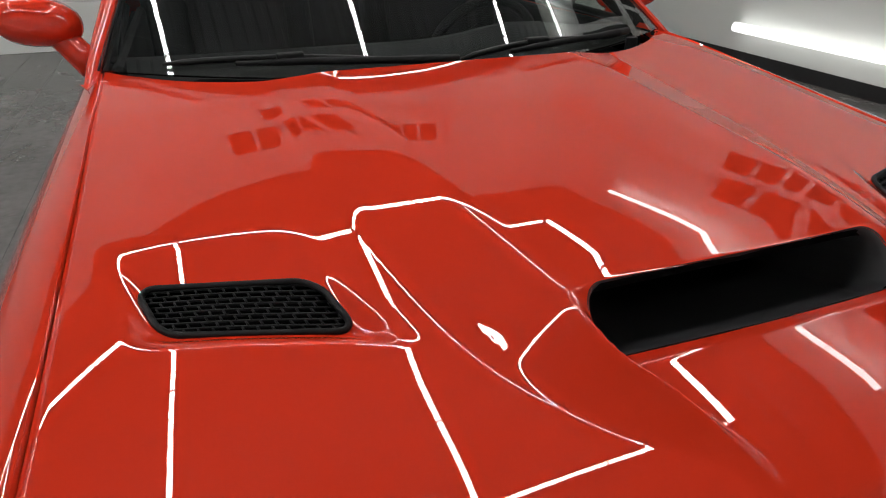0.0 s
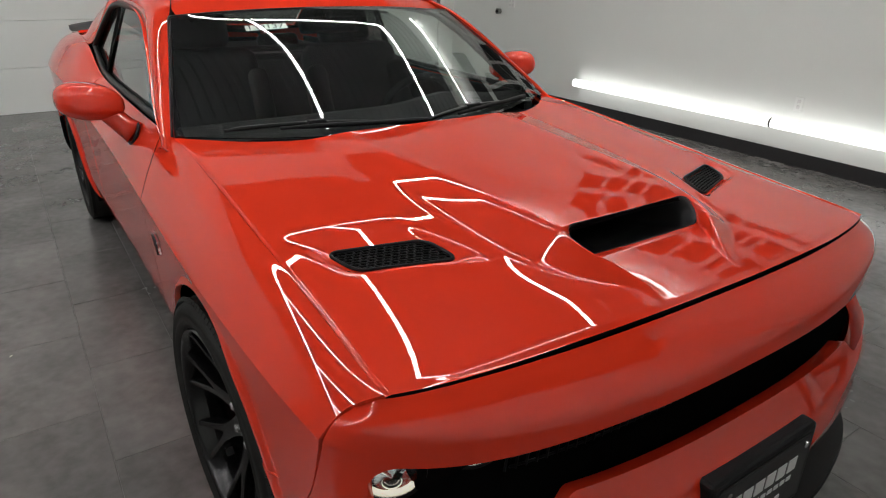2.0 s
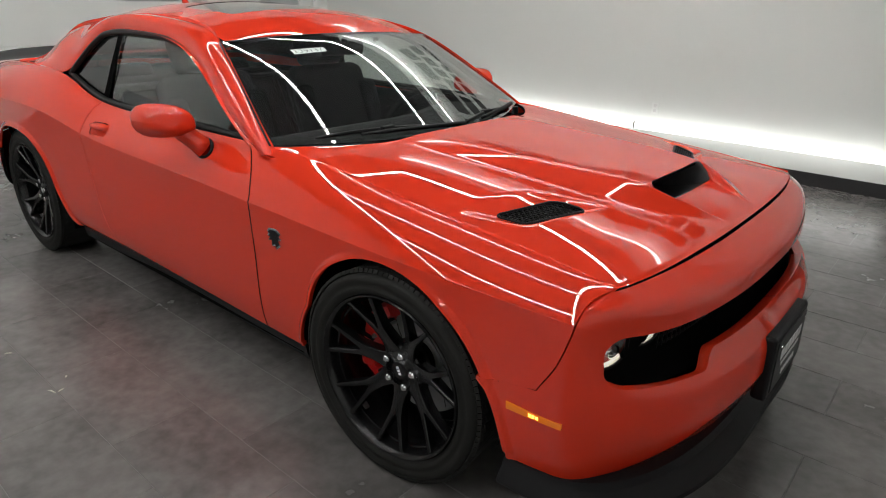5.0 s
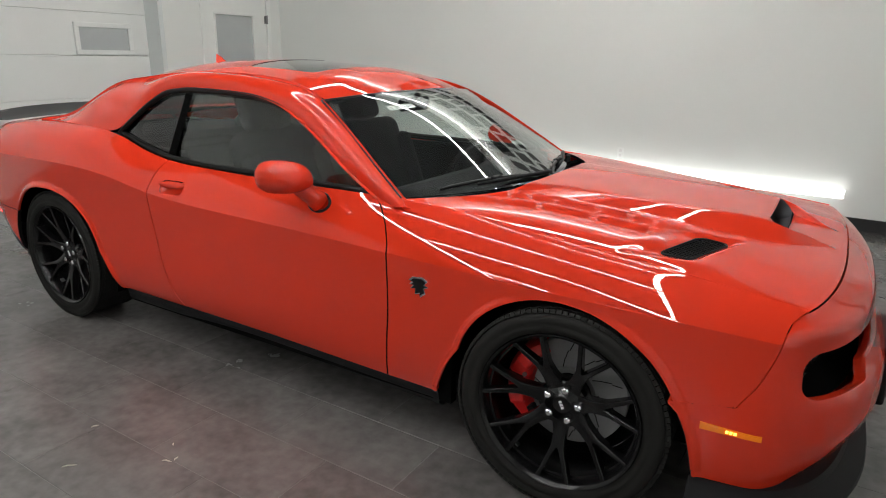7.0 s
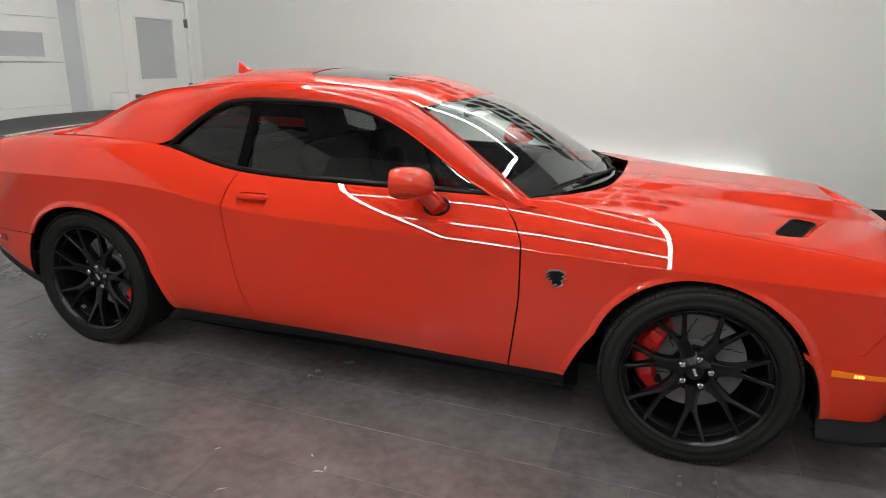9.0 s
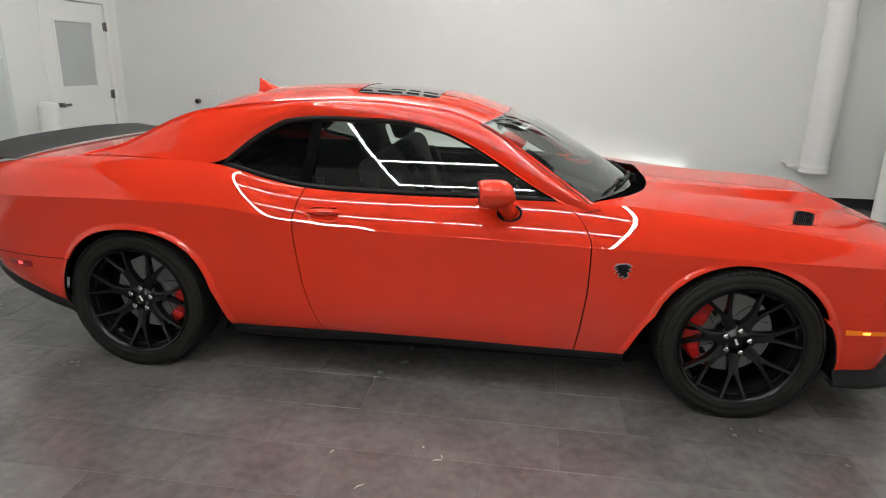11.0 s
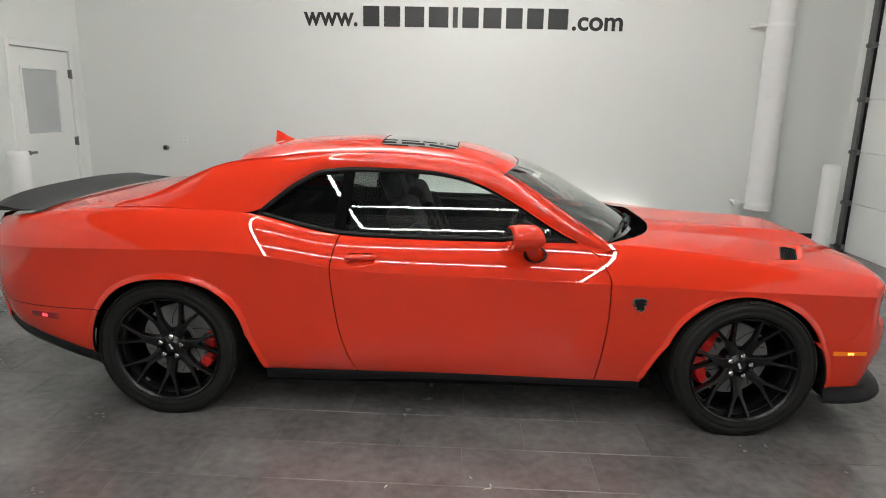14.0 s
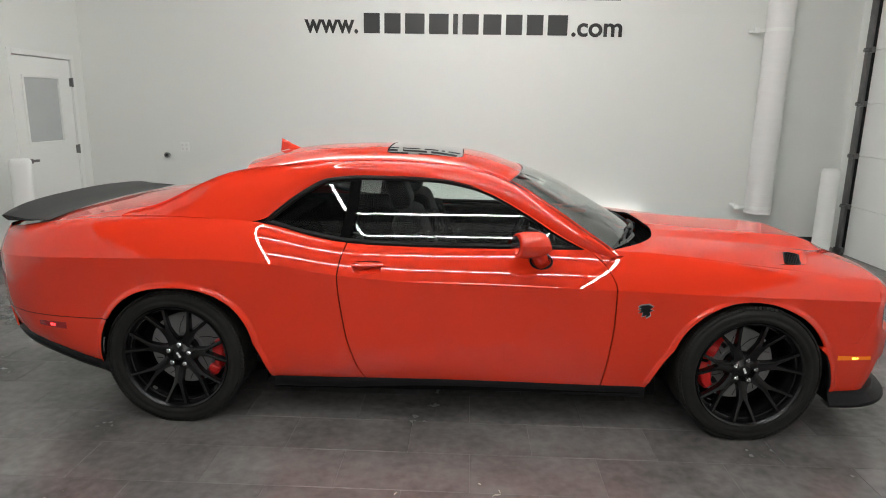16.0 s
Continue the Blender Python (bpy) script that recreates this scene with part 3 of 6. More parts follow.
# ---- the car: x runs to its nose, half-width s = |y| ----
AXLE = 1.473
HUB_Z, TYRE_R = 0.358, 0.359
STEER = radians(3.0)
RAKE = 0.013                         # the body stands level by this turn about its own width
side_keys = (  # half-widths, then heights, of seven lines from the sill to the belt
    ((-2.5, -2.4, -2.1, -1.87, -1.0, 0.0, 1.0, 1.86, 2.1, 2.25), (0.60, 0.70, 0.83, 0.87, 0.828, 0.815, 0.815, 0.83, 0.80, 0.76),
     (0.47, 0.46, 0.41, 0.35, 0.266, 0.256, 0.237, 0.235, 0.235, 0.235)),
    ((-2.5, -2.4, -2.1, -1.87, -1.0, -0.5, 0.0, 0.75, 1.0, 1.86, 2.1, 2.25), (0.64, 0.74, 0.87, 0.91, 0.880, 0.862, 0.852, 0.849, 0.852, 0.852, 0.845, 0.81),
     (0.56, 0.55, 0.51, 0.46, 0.40, 0.39, 0.39, 0.385, 0.385, 0.40, 0.40, 0.40)),
    ((-2.5, -2.4, -2.1, -1.87, -1.45, -1.0, -0.5, 0.0, 0.93, 1.4, 1.86, 2.1, 2.25), (0.66, 0.77, 0.880, 0.908, 0.922, 0.893, 0.868, 0.862, 0.868, 0.874, 0.862, 0.846, 0.82),
     (0.68, 0.68, 0.69, 0.70, 0.71, 0.66, 0.60, 0.59, 0.58, 0.58, 0.58, 0.58, 0.58)),
    ((-2.5, -2.4, -2.1, -1.8, -1.45, -1.2, -0.9, -0.6, -0.3, 0.15, 0.79, 1.34, 1.8, 2.0, 2.15, 2.25), (0.66, 0.77, 0.888, 0.922, 0.932, 0.920, 0.904, 0.884, 0.872, 0.871, 0.877, 0.880, 0.869, 0.857, 0.838, 0.81),
     (0.885, 0.895, 0.910, 0.918, 0.921, 0.915, 0.888, 0.830, 0.805, 0.793, 0.773, 0.753, 0.739, 0.731, 0.722, 0.71)),
    ((-2.5, -2.4, -2.1, -1.8, -1.45, -1.2, -0.9, -0.6, -0.3, 0.15, 0.79, 1.34, 1.8, 2.0, 2.15, 2.25), (0.64, 0.74, 0.855, 0.89, 0.90, 0.885, 0.862, 0.840, 0.835, 0.836, 0.848, 0.865, 0.857, 0.842, 0.822, 0.79),
     (0.95, 0.96, 1.0, 1.025, 1.025, 1.01, 0.975, 0.90, 0.875, 0.868, 0.852, 0.808, 0.785, 0.768, 0.755, 0.74)),
    ((-2.5, -2.4, -2.1, -1.8, -1.45, -1.2, -0.9, -0.6, -0.3, 0.15, 0.79, 1.1, 1.34, 1.8, 2.0, 2.15, 2.25), (0.60, 0.70, 0.79, 0.815, 0.81, 0.80, 0.80, 0.797, 0.792, 0.792, 0.796, 0.800, 0.805, 0.805, 0.800, 0.79, 0.76),
     (1.0, 1.01, 1.05, 1.075, 1.08, 1.072, 1.035, 0.957, 0.936, 0.929, 0.921, 0.893, 0.868, 0.828, 0.803, 0.782, 0.765)),
    ((-2.5, -2.4, -2.1, -1.8, -1.45, -1.2, -1.0, -0.78, -0.575, -0.3, 0.15, 0.63, 0.8, 0.93, 1.1, 1.5, 1.78, 2.0, 2.15, 2.25), (0.56, 0.66, 0.70, 0.725, 0.745, 0.753, 0.757, 0.764, 0.768, 0.762, 0.762, 0.758, 0.752, 0.746, 0.744, 0.744, 0.744, 0.747, 0.752, 0.74),
     (1.01, 1.025, 1.07, 1.095, 1.10, 1.092, 1.077, 1.012, 0.975, 0.960, 0.953, 0.952, 0.948, 0.940, 0.923, 0.876, 0.846, 0.821, 0.803, 0.79)),
)
side_s = [eased(k[0], k[1], 0.08) for k in side_keys]
side_z = [eased(k[0], k[2], 0.08) for k in side_keys]
crease_el = eased((-2.5, -2.2, -1.9, -1.5, -1.2, -0.9, -0.6, -0.3, 0.0, 0.6, 1.2, 1.5, 1.65, 1.8, 2.0, 2.25), (28, 28, 28, 27, 25, 23.5, 23, 22.8, 22.8, 23, 24.5, 26.5, 30, 33, 34, 34), 0.08)
GAUSS_X, GAUSS_W = np.polynomial.legendre.leggauss(8)
GAUSS_X, GAUSS_W = 0.5 * GAUSS_X + 0.5, 0.5 * GAUSS_W


def lean_at(e0, k, w):
    """How far the shoulder's face leans back, in radians, a share w of the way from crease to belt."""
    return np.radians(e0 + (1 + 0.3 * k) * (14.7 * w + 18.7 * w * w) + 35 * k * w ** 4)


def shoulder_fit():
    """Roll and arc length of the shoulder along the car, so that it ends on the belt line."""
    xs = np.linspace(-2.56, 2.4, 160)
    ds, dz = side_s[3](xs) - side_s[6](xs), side_z[6](xs) - side_z[3](xs)
    want, e0 = np.arctan2(ds, dz), crease_el(xs)
    lo, hi = np.full(160, -1.2), np.full(160, 2.5)
    for _ in range(50):
        k = (lo + hi) / 2
        a = lean_at(e0[:, None], k[:, None], GAUSS_X)
        ang = np.arctan2((np.sin(a) * GAUSS_W).sum(1), (np.cos(a) * GAUSS_W).sum(1))
        lo, hi = np.where(ang < want, k, lo), np.where(ang < want, hi, k)
    a = lean_at(e0[:, None], k[:, None], GAUSS_X)
    run = np.hypot(ds, dz) / np.hypot((np.sin(a) * GAUSS_W).sum(1), (np.cos(a) * GAUSS_W).sum(1))
    return eased(xs, k, 0.05), eased(xs, run, 0.02)


shoulder_k, shoulder_run = shoulder_fit()
NATURAL = np.linalg.inv(np.array([[1, 1, 0, 0], [1, 4, 1, 0], [0, 1, 4, 1], [0, 0, 1, 2]], float))
ARCHES = ((1.455, 0.362, 0.361), (-1.445, 0.372, 0.398))
ARCH_SPREAD = ((0.48, 0.215), (0.05, 0.36))     # how the opening widens below, behind and before the hub

FRONT_REACH = 0.885                            # the front opening runs on ahead of its wheel


def arch_d(k, x, z):
    """Distance outside the rim of wheel opening k: rounded above, its ends spreading below the hub."""
    cx, cz, r = ARCHES[k]
    dx, low = x - cx, np.maximum(cz + 0.10 - z, 0)
    if k == 0:
        dx = dx * np.where(dx < 0, 0.965, FRONT_REACH)
    back, fore = ARCH_SPREAD[k]
    dx = np.where(dx < 0, np.minimum(dx + back * low, 0), np.maximum(dx - fore * low, 0))
    dz = np.where(z < cz, (z - cz) * 0.6, z - cz)
    n = 2.0 if k == 0 else 2.3
    return (np.abs(dx) ** n + np.abs(dz) ** n + 1e-9) ** (1 / n) - r


def hermite(p, m0, m1, t):
    return (1 + 2 * t) * (1 - t) ** 2 * p[0] + t * (1 - t) ** 2 * m0 + t * t * (3 - 2 * t) * p[1] + t * t * (t - 1) * m1


def side_sz(x, u):
    """Half-width and height of the side at x, u from 0 (sill) over 3 (crease) to 6 (belt)."""
    x, u = np.asarray(x, float), np.clip(np.asarray(u, float), 0, 6)
    S = np.stack([f(x) for f in side_s])
    Z = np.stack([f(x) for f in side_z])
    out = []
    for K in (S, Z):
        low, up = np.zeros_like(K), np.zeros_like(K)
        for o, T in ((0, low), (3, up)):
            q = K[o:o + 4]
            T[o:o + 4] = NATURAL @ np.stack([2 * (q[1] - q[0]), 3 * (q[2] - q[0]), 3 * (q[3] - q[1]), 3 * (q[3] - q[2])])
        k = np.clip(np.floor(u).astype(int), 0, 5)
        j = np.arange(len(x))
        t = u - k
        m0 = np.where(k >= 3, up[k, j], low[k, j])
        m1 = np.where(k + 1 > 3, up[k + 1, j], low[k + 1, j])
        out.append(hermite((K[k, j], K[k + 1, j]), m0, m1, t))
    s, z = out
    w = np.clip(u / 3 - 1, 0, 1)
    v = w[:, None] * GAUSS_X
    a = lean_at(crease_el(x)[:, None], shoulder_k(x)[:, None], v)
    run = shoulder_run(x) * w
    up = w > 0
    s = np.where(up, S[3] - run * (np.sin(a) * GAUSS_W).sum(1), s)
    z = np.where(up, Z[3] + run * (np.cos(a) * GAUSS_W).sum(1), z)
    for k, (cx, cz, r) in enumerate(ARCHES):      # flared lip round each wheel arch
        d = arch_d(k, x, z)
        s = s + (1 - step(2.35, 2.9, u)) * np.where(z < cz - 0.1, 0.4, 1.0) * 0.013 * (1 - step(0.006, 0.028, d))
    return s, z


def side_point(x, u):
    s, z = side_sz(x, u)
    return np.stack([x, -s, z], 1)


def side_u(x, z):
    """The u at which the side at x has height z."""
    x, z = np.atleast_1d(x).astype(float), np.atleast_1d(z).astype(float)
    us = np.linspace(0, 6, 121)
    out = np.empty(len(x))
    for i in range(len(x)):
        zz = side_sz(np.full(121, x[i]), us)[1]
        out[i] = np.interp(z[i], zz, us)
    return out


door_front = pchip((0.2, 0.24, 0.40, 0.60, 0.775, 0.85, 0.90, 0.96), (0.738, 0.744, 0.768, 0.788, 0.790, 0.762, 0.722, 0.645))
door_back = pchip((0.2, 0.26, 0.35, 0.55, 0.81, 0.90, 0.99), (-0.470, -0.490, -0.530, -0.585, -0.612, -0.600, -0.572))
us_ = np.linspace(0, 6, 61)
seam_f = pchip(us_, door_front(side_sz(np.full(61, 0.75), us_)[1]))
seam_b = pchip(us_, door_back(side_sz(np.full(61, -0.58), us_)[1]))
nose_seam = pchip((0.48, 0.515, 0.60, 0.70, 0.775, 0.81), (1.99, 2.005, 2.052, 2.085, 2.103, 2.145))
GAP = 0.0032


def arch_cut(k):
    return lambda P: arch_d(k, P[:, 0], P[:, 2])


def fender_cut(P):
    x, z = P[:, 0], P[:, 2]
    front = nose_seam(np.maximum(z, 0.49)) - 0.0018 - x
    below = np.where(x > 1.7, z - (0.489 + (x - 1.854) * 0.16), 9.0)
    return np.minimum(np.minimum(arch_cut(0)(P), front), below)


def quarter_cut(P):
    x, z = P[:, 0], P[:, 2]
    below = np.where(x < -1.6, z - 0.598, 9.0)
    return np.minimum(arch_cut(1)(P), below)


def tail_cut(P):
    x, z = P[:, 0], P[:, 2]
    return np.minimum(np.minimum(arch_cut(1)(P), 0.594 - z), -1.55 - x)


def fender_fn(a, u):
    x0 = seam_f(u) + GAP
    return side_point(x0 + (2.2 - x0) * a, u)


def handle_cut(P):
    """Opening of the cup behind the door handle."""
    qx, qz, r = np.abs(P[:, 0] + 0.462) - 0.050, np.abs(P[:, 2] - 0.868) - 0.008, 0.022
    return np.hypot(np.maximum(qx, 0), np.maximum(qz, 0)) - r


def door_fn(a, u):
    x0, x1 = seam_b(u) + GAP, seam_f(u) - GAP
    return side_point(x0 + (x1 - x0) * a, u)


def quarter_fn(a, u):
    x1 = seam_b(u) - GAP
    return side_point(-2.5 + (x1 + 2.5) * a, u)


# hood
hood_mid = eased((0.7, 0.95, 1.12, 1.5, 1.8, 2.0, 2.1, 2.18, 2.23), (0.978, 0.973, 0.967, 0.936, 0.902, 0.8695, 0.8495, 0.829, 0.812), 0.04)
hood_rim = side_z[6]
bulge_h = eased((0.9, 1.1, 1.4, 1.7, 1.85, 1.95, 2.1), (0.009, 0.012, 0.022, 0.037, 0.048, 0.052, 0.055), 0.07)
NOSE = (2.215, 1.95, 0.82, 2.6, 4.0)   # hood's front edge


def oval(s, xc, xe, S, ns, nx):
    return xe + (xc - xe) * np.clip(1 - (np.abs(s) / S) ** ns, 0, 1) ** (1 / nx)


dome_top = eased((0.7, 1.1, 1.5, 1.8, 1.975, 2.05, 2.075, 2.115, 2.156, 2.25), (0.32, 0.298, 0.272, 0.250, 0.222, 0.200, 0.178, 0.156, 0.138, 0.130), 0.012)
dome_foot = eased((0.7, 1.1, 1.5, 1.8, 1.91, 1.99, 2.05, 2.09, 2.12, 2.156, 2.25), (0.44, 0.415, 0.385, 0.352, 0.331, 0.306, 0.276, 0.240, 0.204, 0.160, 0.150), 0.012)


def hood_z(x, y):
    s = np.abs(y)
    e = 0.737
    z = hood_mid(x) + (hood_rim(x) - hood_mid(x)) * (s / e) ** 3.2
    z = z + 0.006 * (1 - folded((s - 0.38) / 0.22, 0.3)) * step(1.92, 2.12, x)
    # the dome: a flat top, flanks folded between two edges that run on ahead of the mouth as wedges
    top, foot = dome_top(x), dome_foot(x)
    rise = bulge_h(np.minimum(x, 1.965))
    flank = 1 - folded((s - top) / (foot - top), 0.16)
    core = 1 - step(1.962, 2.036, x)
    run = 1 - folded((x - 1.985) / 0.175, 0.22)
    z = z + rise * flank * (core + (run - core) * step(top - 0.015, top + 0.002, s))
    # pockets of the vents: a ramp falls to the grille, its front edge steps up again
    px, ps = x - (1.788 + (0.535 - s) * 0.42), s - 0.535
    ramp = folded((px + 0.135) / 0.165, 0.12) * (1 - folded((px - 0.046) / 0.026, 0.35))
    z = z - 0.017 * ramp * (1 - folded((np.abs(ps + 0.35 * px) - 0.102) / 0.034, 0.4))
    return z


def hood_point(a, b):
    y = b * 0.737
    xr = 1.102 - 0.36 * np.abs(b) ** 4
    xf = oval(y, *NOSE)
    x = xr + (xf - xr) * a
    y = b * (side_s[6](x) - 0.0035)
    z = hood_z(x, y)
    z = z - 0.002 * step(0.985, 1.0, a) - 0.004 * step(0.988, 1.0, np.abs(b)) - 0.003 * step(0.86, 1.0, np.abs(b)) * step(0.16, 0.0, a)
    return np.stack([x, y, z], 1)


SCOOP = (1.996, 0.206, 0.028)     # centre x, half-width, half-length in plan
VENT = (1.788, 0.535)


def scoop_cut(P):
    x, y = P[:, 0] - SCOOP[0] + 0.003 * (P[:, 1] / SCOOP[1]) ** 2, P[:, 1]
    q = np.hypot(np.maximum(np.abs(y) - SCOOP[1] + 0.028, 0), x)
    return q - 0.0285


def vent_local(x, y):
    s = np.abs(y)
    px = x - (VENT[0] + (VENT[1] - s) * 0.42)
    return px, s - VENT[1] + 0.35 * px


def vent_cut(P):
    px, ps = vent_local(P[:, 0], P[:, 1])
    ax, ay, r = 0.041, 0.101, 0.024
    return np.hypot(np.maximum(np.abs(px) - ax + r, 0), np.maximum(np.abs(ps) - ay + r, 0)) + np.minimum(np.maximum(np.abs(px) - ax + r, np.abs(ps) - ay + r), 0) - r


def hood_cut(P):
    return np.minimum(scoop_cut(P), vent_cut(P))


# front fascia
fas_xc = eased((0.22, 0.25, 0.33, 0.42, 0.50, 0.58, 0.64, 0.70, 0.735, 0.765, 0.79, 0.812), (2.27, 2.30, 2.355, 2.388, 2.385, 2.345, 2.325, 2.322, 2.316, 2.292, 2.256, 2.221), 0.012, 0.1, 0.95)
fas_S = eased((0.22, 0.25, 0.40, 0.50, 0.60, 0.70, 0.76, 0.812), (0.825, 0.835, 0.853, 0.864, 0.874, 0.866, 0.848, 0.82), 0.025, 0.1, 0.95)
fas_nx = eased((0.22, 0.5, 0.7, 0.812), (3.0, 3.0, 3.4, 4.0), 0.03, 0.1, 0.95)


def fascia_fn(t, zc):
    th = np.clip(t, 0, 1) * math.pi / 2
    S, xc, nx = fas_S(zc), fas_xc(zc), fas_nx(zc)
    xe = 1.822 + 0.128 * soft_step(0.66, 0.83, zc)
    s = S * np.sin(th) ** (2 / 2.6)
    x = xe + (xc - xe) * np.maximum(np.cos(th), 1e-6) ** (2 / nx)
    z = zc - 0.03 * step(0.75, 0.812, zc) * (s / S) ** 6
    # join the side's own surface towards the seam
    w = soft_step(2.20, 2.02, x)
    sm = side_sz(x, fas_u(zc, x))[0]
    s = s + (sm - s) * w
    return np.stack([x, -s, z], 1)


fas_tab_x = np.linspace(1.80, 2.25, 26)
fas_tab_z = np.linspace(0.20, 0.83, 40)
fas_tab = np.stack([side_u(np.full(40, xx), fas_tab_z) for xx in fas_tab_x])


def fas_u(z, x):
    i = np.clip((x - fas_tab_x[0]) / (fas_tab_x[1] - fas_tab_x[0]), 0, 24.999)
    j = np.clip((z - fas_tab_z[0]) / (fas_tab_z[1] - fas_tab_z[0]), 0, 38.999)
    a, b = i.astype(int), j.astype(int)
    f, g = i - a, j - b
    T = fas_tab
    return T[a, b] * (1 - f) * (1 - g) + T[a + 1, b] * f * (1 - g) + T[a, b + 1] * (1 - f) * g + T[a + 1, b + 1] * f * g


def grille_sd(s, z):
    top = 0.697 - 0.010 * step(0.35, 0.75, s)
    bot = 0.592 - 0.047 * step(0.46, 0.53, s)
    r = 0.05
    end = 0.790
    mid, half = (top + bot) / 2, (top + bot) / -2 + top
    qx, qz = s - end + r, np.abs(z - mid) - half + r
    return np.hypot(np.maximum(qx, 0), np.maximum(qz, 0)) + np.minimum(np.maximum(qx, qz), 0) - r


def fascia_cut(P):
    x, s, z = P[:, 0], np.abs(P[:, 1]), P[:, 2]
    seam = np.where(z > 0.49 + (x - 1.854) * 0.16, x - nose_seam(np.maximum(z, 0.5)) - 0.0018, 9.0)
    arch = arch_cut(0)(P)
    return np.minimum(np.minimum(grille_sd(s, z), seam), arch)


# roof and glass lines
roof_mid = pchip((-1.3, -1.2, -1.0, -0.8, -0.5, -0.2, 0.1, 0.26, 0.37), (1.330, 1.364, 1.412, 1.433, 1.442, 1.432, 1.394, 1.348, 1.306))


def roof_z(x, s):
    return roof_mid(x) - (0.078 - 0.020 * step(-0.3, 0.1, x)) * (s / 0.55) ** 2.4


R0 = spline(((0.845, 0.762, 0.901), (0.765, 0.748, 0.955), (0.60, 0.700, 1.066), (0.42, 0.650, 1.188), (0.262, 0.604, 1.280), (0.12, 0.556, 1.327), (-0.15, 0.535, 1.362), (-0.5, 0.53, 1.370), (-0.8, 0.532, 1.359), (-1.02, 0.535, 1.335), (-1.22, 0.555, 1.312), (-1.45, 0.578, 1.215), (-1.63, 0.605, 1.125), (-1.76, 0.63, 1.098)))
R3 = spline(((0.737, 0.768, 0.905), (0.655, 0.760, 0.953), (0.53, 0.742, 1.013), (0.38, 0.713, 1.107), (0.22, 0.682, 1.198), (0.06, 0.658, 1.262), (-0.16, 0.645, 1.297), (-0.5, 0.643, 1.305), (-0.68, 0.646, 1.292), (-0.80, 0.665, 1.235), (-0.93, 0.705, 1.140), (-1.02, 0.737, 1.0785)) + tuple((q, float(side_s[6](q)), float(side_z[6](q))) for q in (-1.25, -1.5, -1.76)))


def relaxed(curve, w):
    """The same curve with its small waves smoothed out over a share w of its length."""
    t = np.linspace(0, 1, 401)
    P = curve(t)
    n = int(3 * w * 400) + 1
    k = np.exp(-0.5 * (np.arange(-n, n + 1) / (400 * w)) ** 2)
    k /= k.sum()
    cols = []
    for c in range(3):
        far = np.r_[2 * P[0, c] - P[n:0:-1, c], P[:, c], 2 * P[-1, c] - P[-2:-n - 2:-1, c]]
        cols.append(pchip(t, np.convolve(far, k, "valid")))
    return lambda s: np.stack([f(np.atleast_1d(np.asarray(s, float))) for f in cols], 1)


R0, R3 = relaxed(R0, 0.03), relaxed(R3, 0.022)


def rail_fn(t, q):
    a, b = R0(t), R3(t)
    out = np.stack([0 * t, 0.72 + 0 * t, 0.69 + 0 * t], 1)
    w = (1 - step(0.80, 0.97, t)) * (0.032 + 0.022 * step(0.3, 0.55, t) * (1 - step(0.62, 0.8, t)))
    q1 = q[:, None]
    hollow = 0.016 * step(0.74, 0.86, t) * (1 - step(0.93, 1.0, t))     # runs out into the flank
    p = a * (1 - q1) + b * q1 + out * (4 * q * (1 - q) * w - 6.75 * q * q * (1 - q) * hollow)[:, None]
    p[:, 2] -= 0.006 * q ** 4 * step(0.70, 0.80, t)                     # its foot tucks in under the flank
    return p * (1, -1, 1)


def screen_fn(p, q):
    """The windscreen: p across from -1 to 1, q from its foot to its top."""
    base = np.stack([1.050 - 0.28 * np.abs(p) ** 2, 0.752 * p, 0.944 + 0.005 * p * p], 1)
    top = np.stack([0.368 - 0.105 * np.abs(p) ** 2.05, 0.604 * p, 1.306 - 0.027 * np.abs(p) ** 2.2], 1)
    bow = np.stack([0.4 + 0 * p, 0 * p, 0.9 + 0 * p], 1)
    return base * (1 - q)[:, None] + top * q[:, None] + bow * (0.060 * (q - q ** 4) * (1 - 0.8 * p * p))[:, None]


rail_pts = R0(np.linspace(0.28, 0.75, 60))[::-1]
roof_edge_x, roof_edge_s = rail_pts[:, 0], rail_pts[:, 1]


def roof_point(a, b):
    xr = -1.22 + 0.05 * b * b
    xf = 0.362 - 0.105 * np.abs(b * 0.90) ** 2.05
    x = xr + (xf - xr) * a
    s0 = np.interp(x, roof_edge_x, roof_edge_s) - 0.004
    y = b * s0
    return np.stack([x, y, roof_z(x, np.abs(y))], 1)


SUN = (-0.20, 0.215, 0.385)     # glass roof: centre x, half-length, half-width


def sun_cut(P):
    qx, qy, r = np.abs(P[:, 0] - SUN[0]) - SUN[1] + 0.05, np.abs(P[:, 1]) - SUN[2] + 0.05, 0.05
    return np.hypot(np.maximum(qx, 0), np.maximum(qy, 0)) + np.minimum(np.maximum(qx, qy), 0) - r


def side_glass(x, z):
    """Half-width of the side glass plane."""
    t = (z - 0.957) / 0.346
    return 0.757 - 0.114 * t + 0.020 * t * (1 - t) - 0.020 * (x + 0.6)


# outline of the side glass, by height at x
win_top = pchip((-1.0, -0.93, -0.80, -0.68, -0.5, -0.16, 0.06, 0.22, 0.38, 0.53, 0.64), (1.078, 1.135, 1.228, 1.284, 1.298, 1.290, 1.255, 1.191, 1.100, 1.008, 0.953))
win_low = pchip((-1.0, -0.78, -0.575, -0.3, 0.15, 0.64), (1.080, 1.022, 0.985, 0.970, 0.963, 0.953))


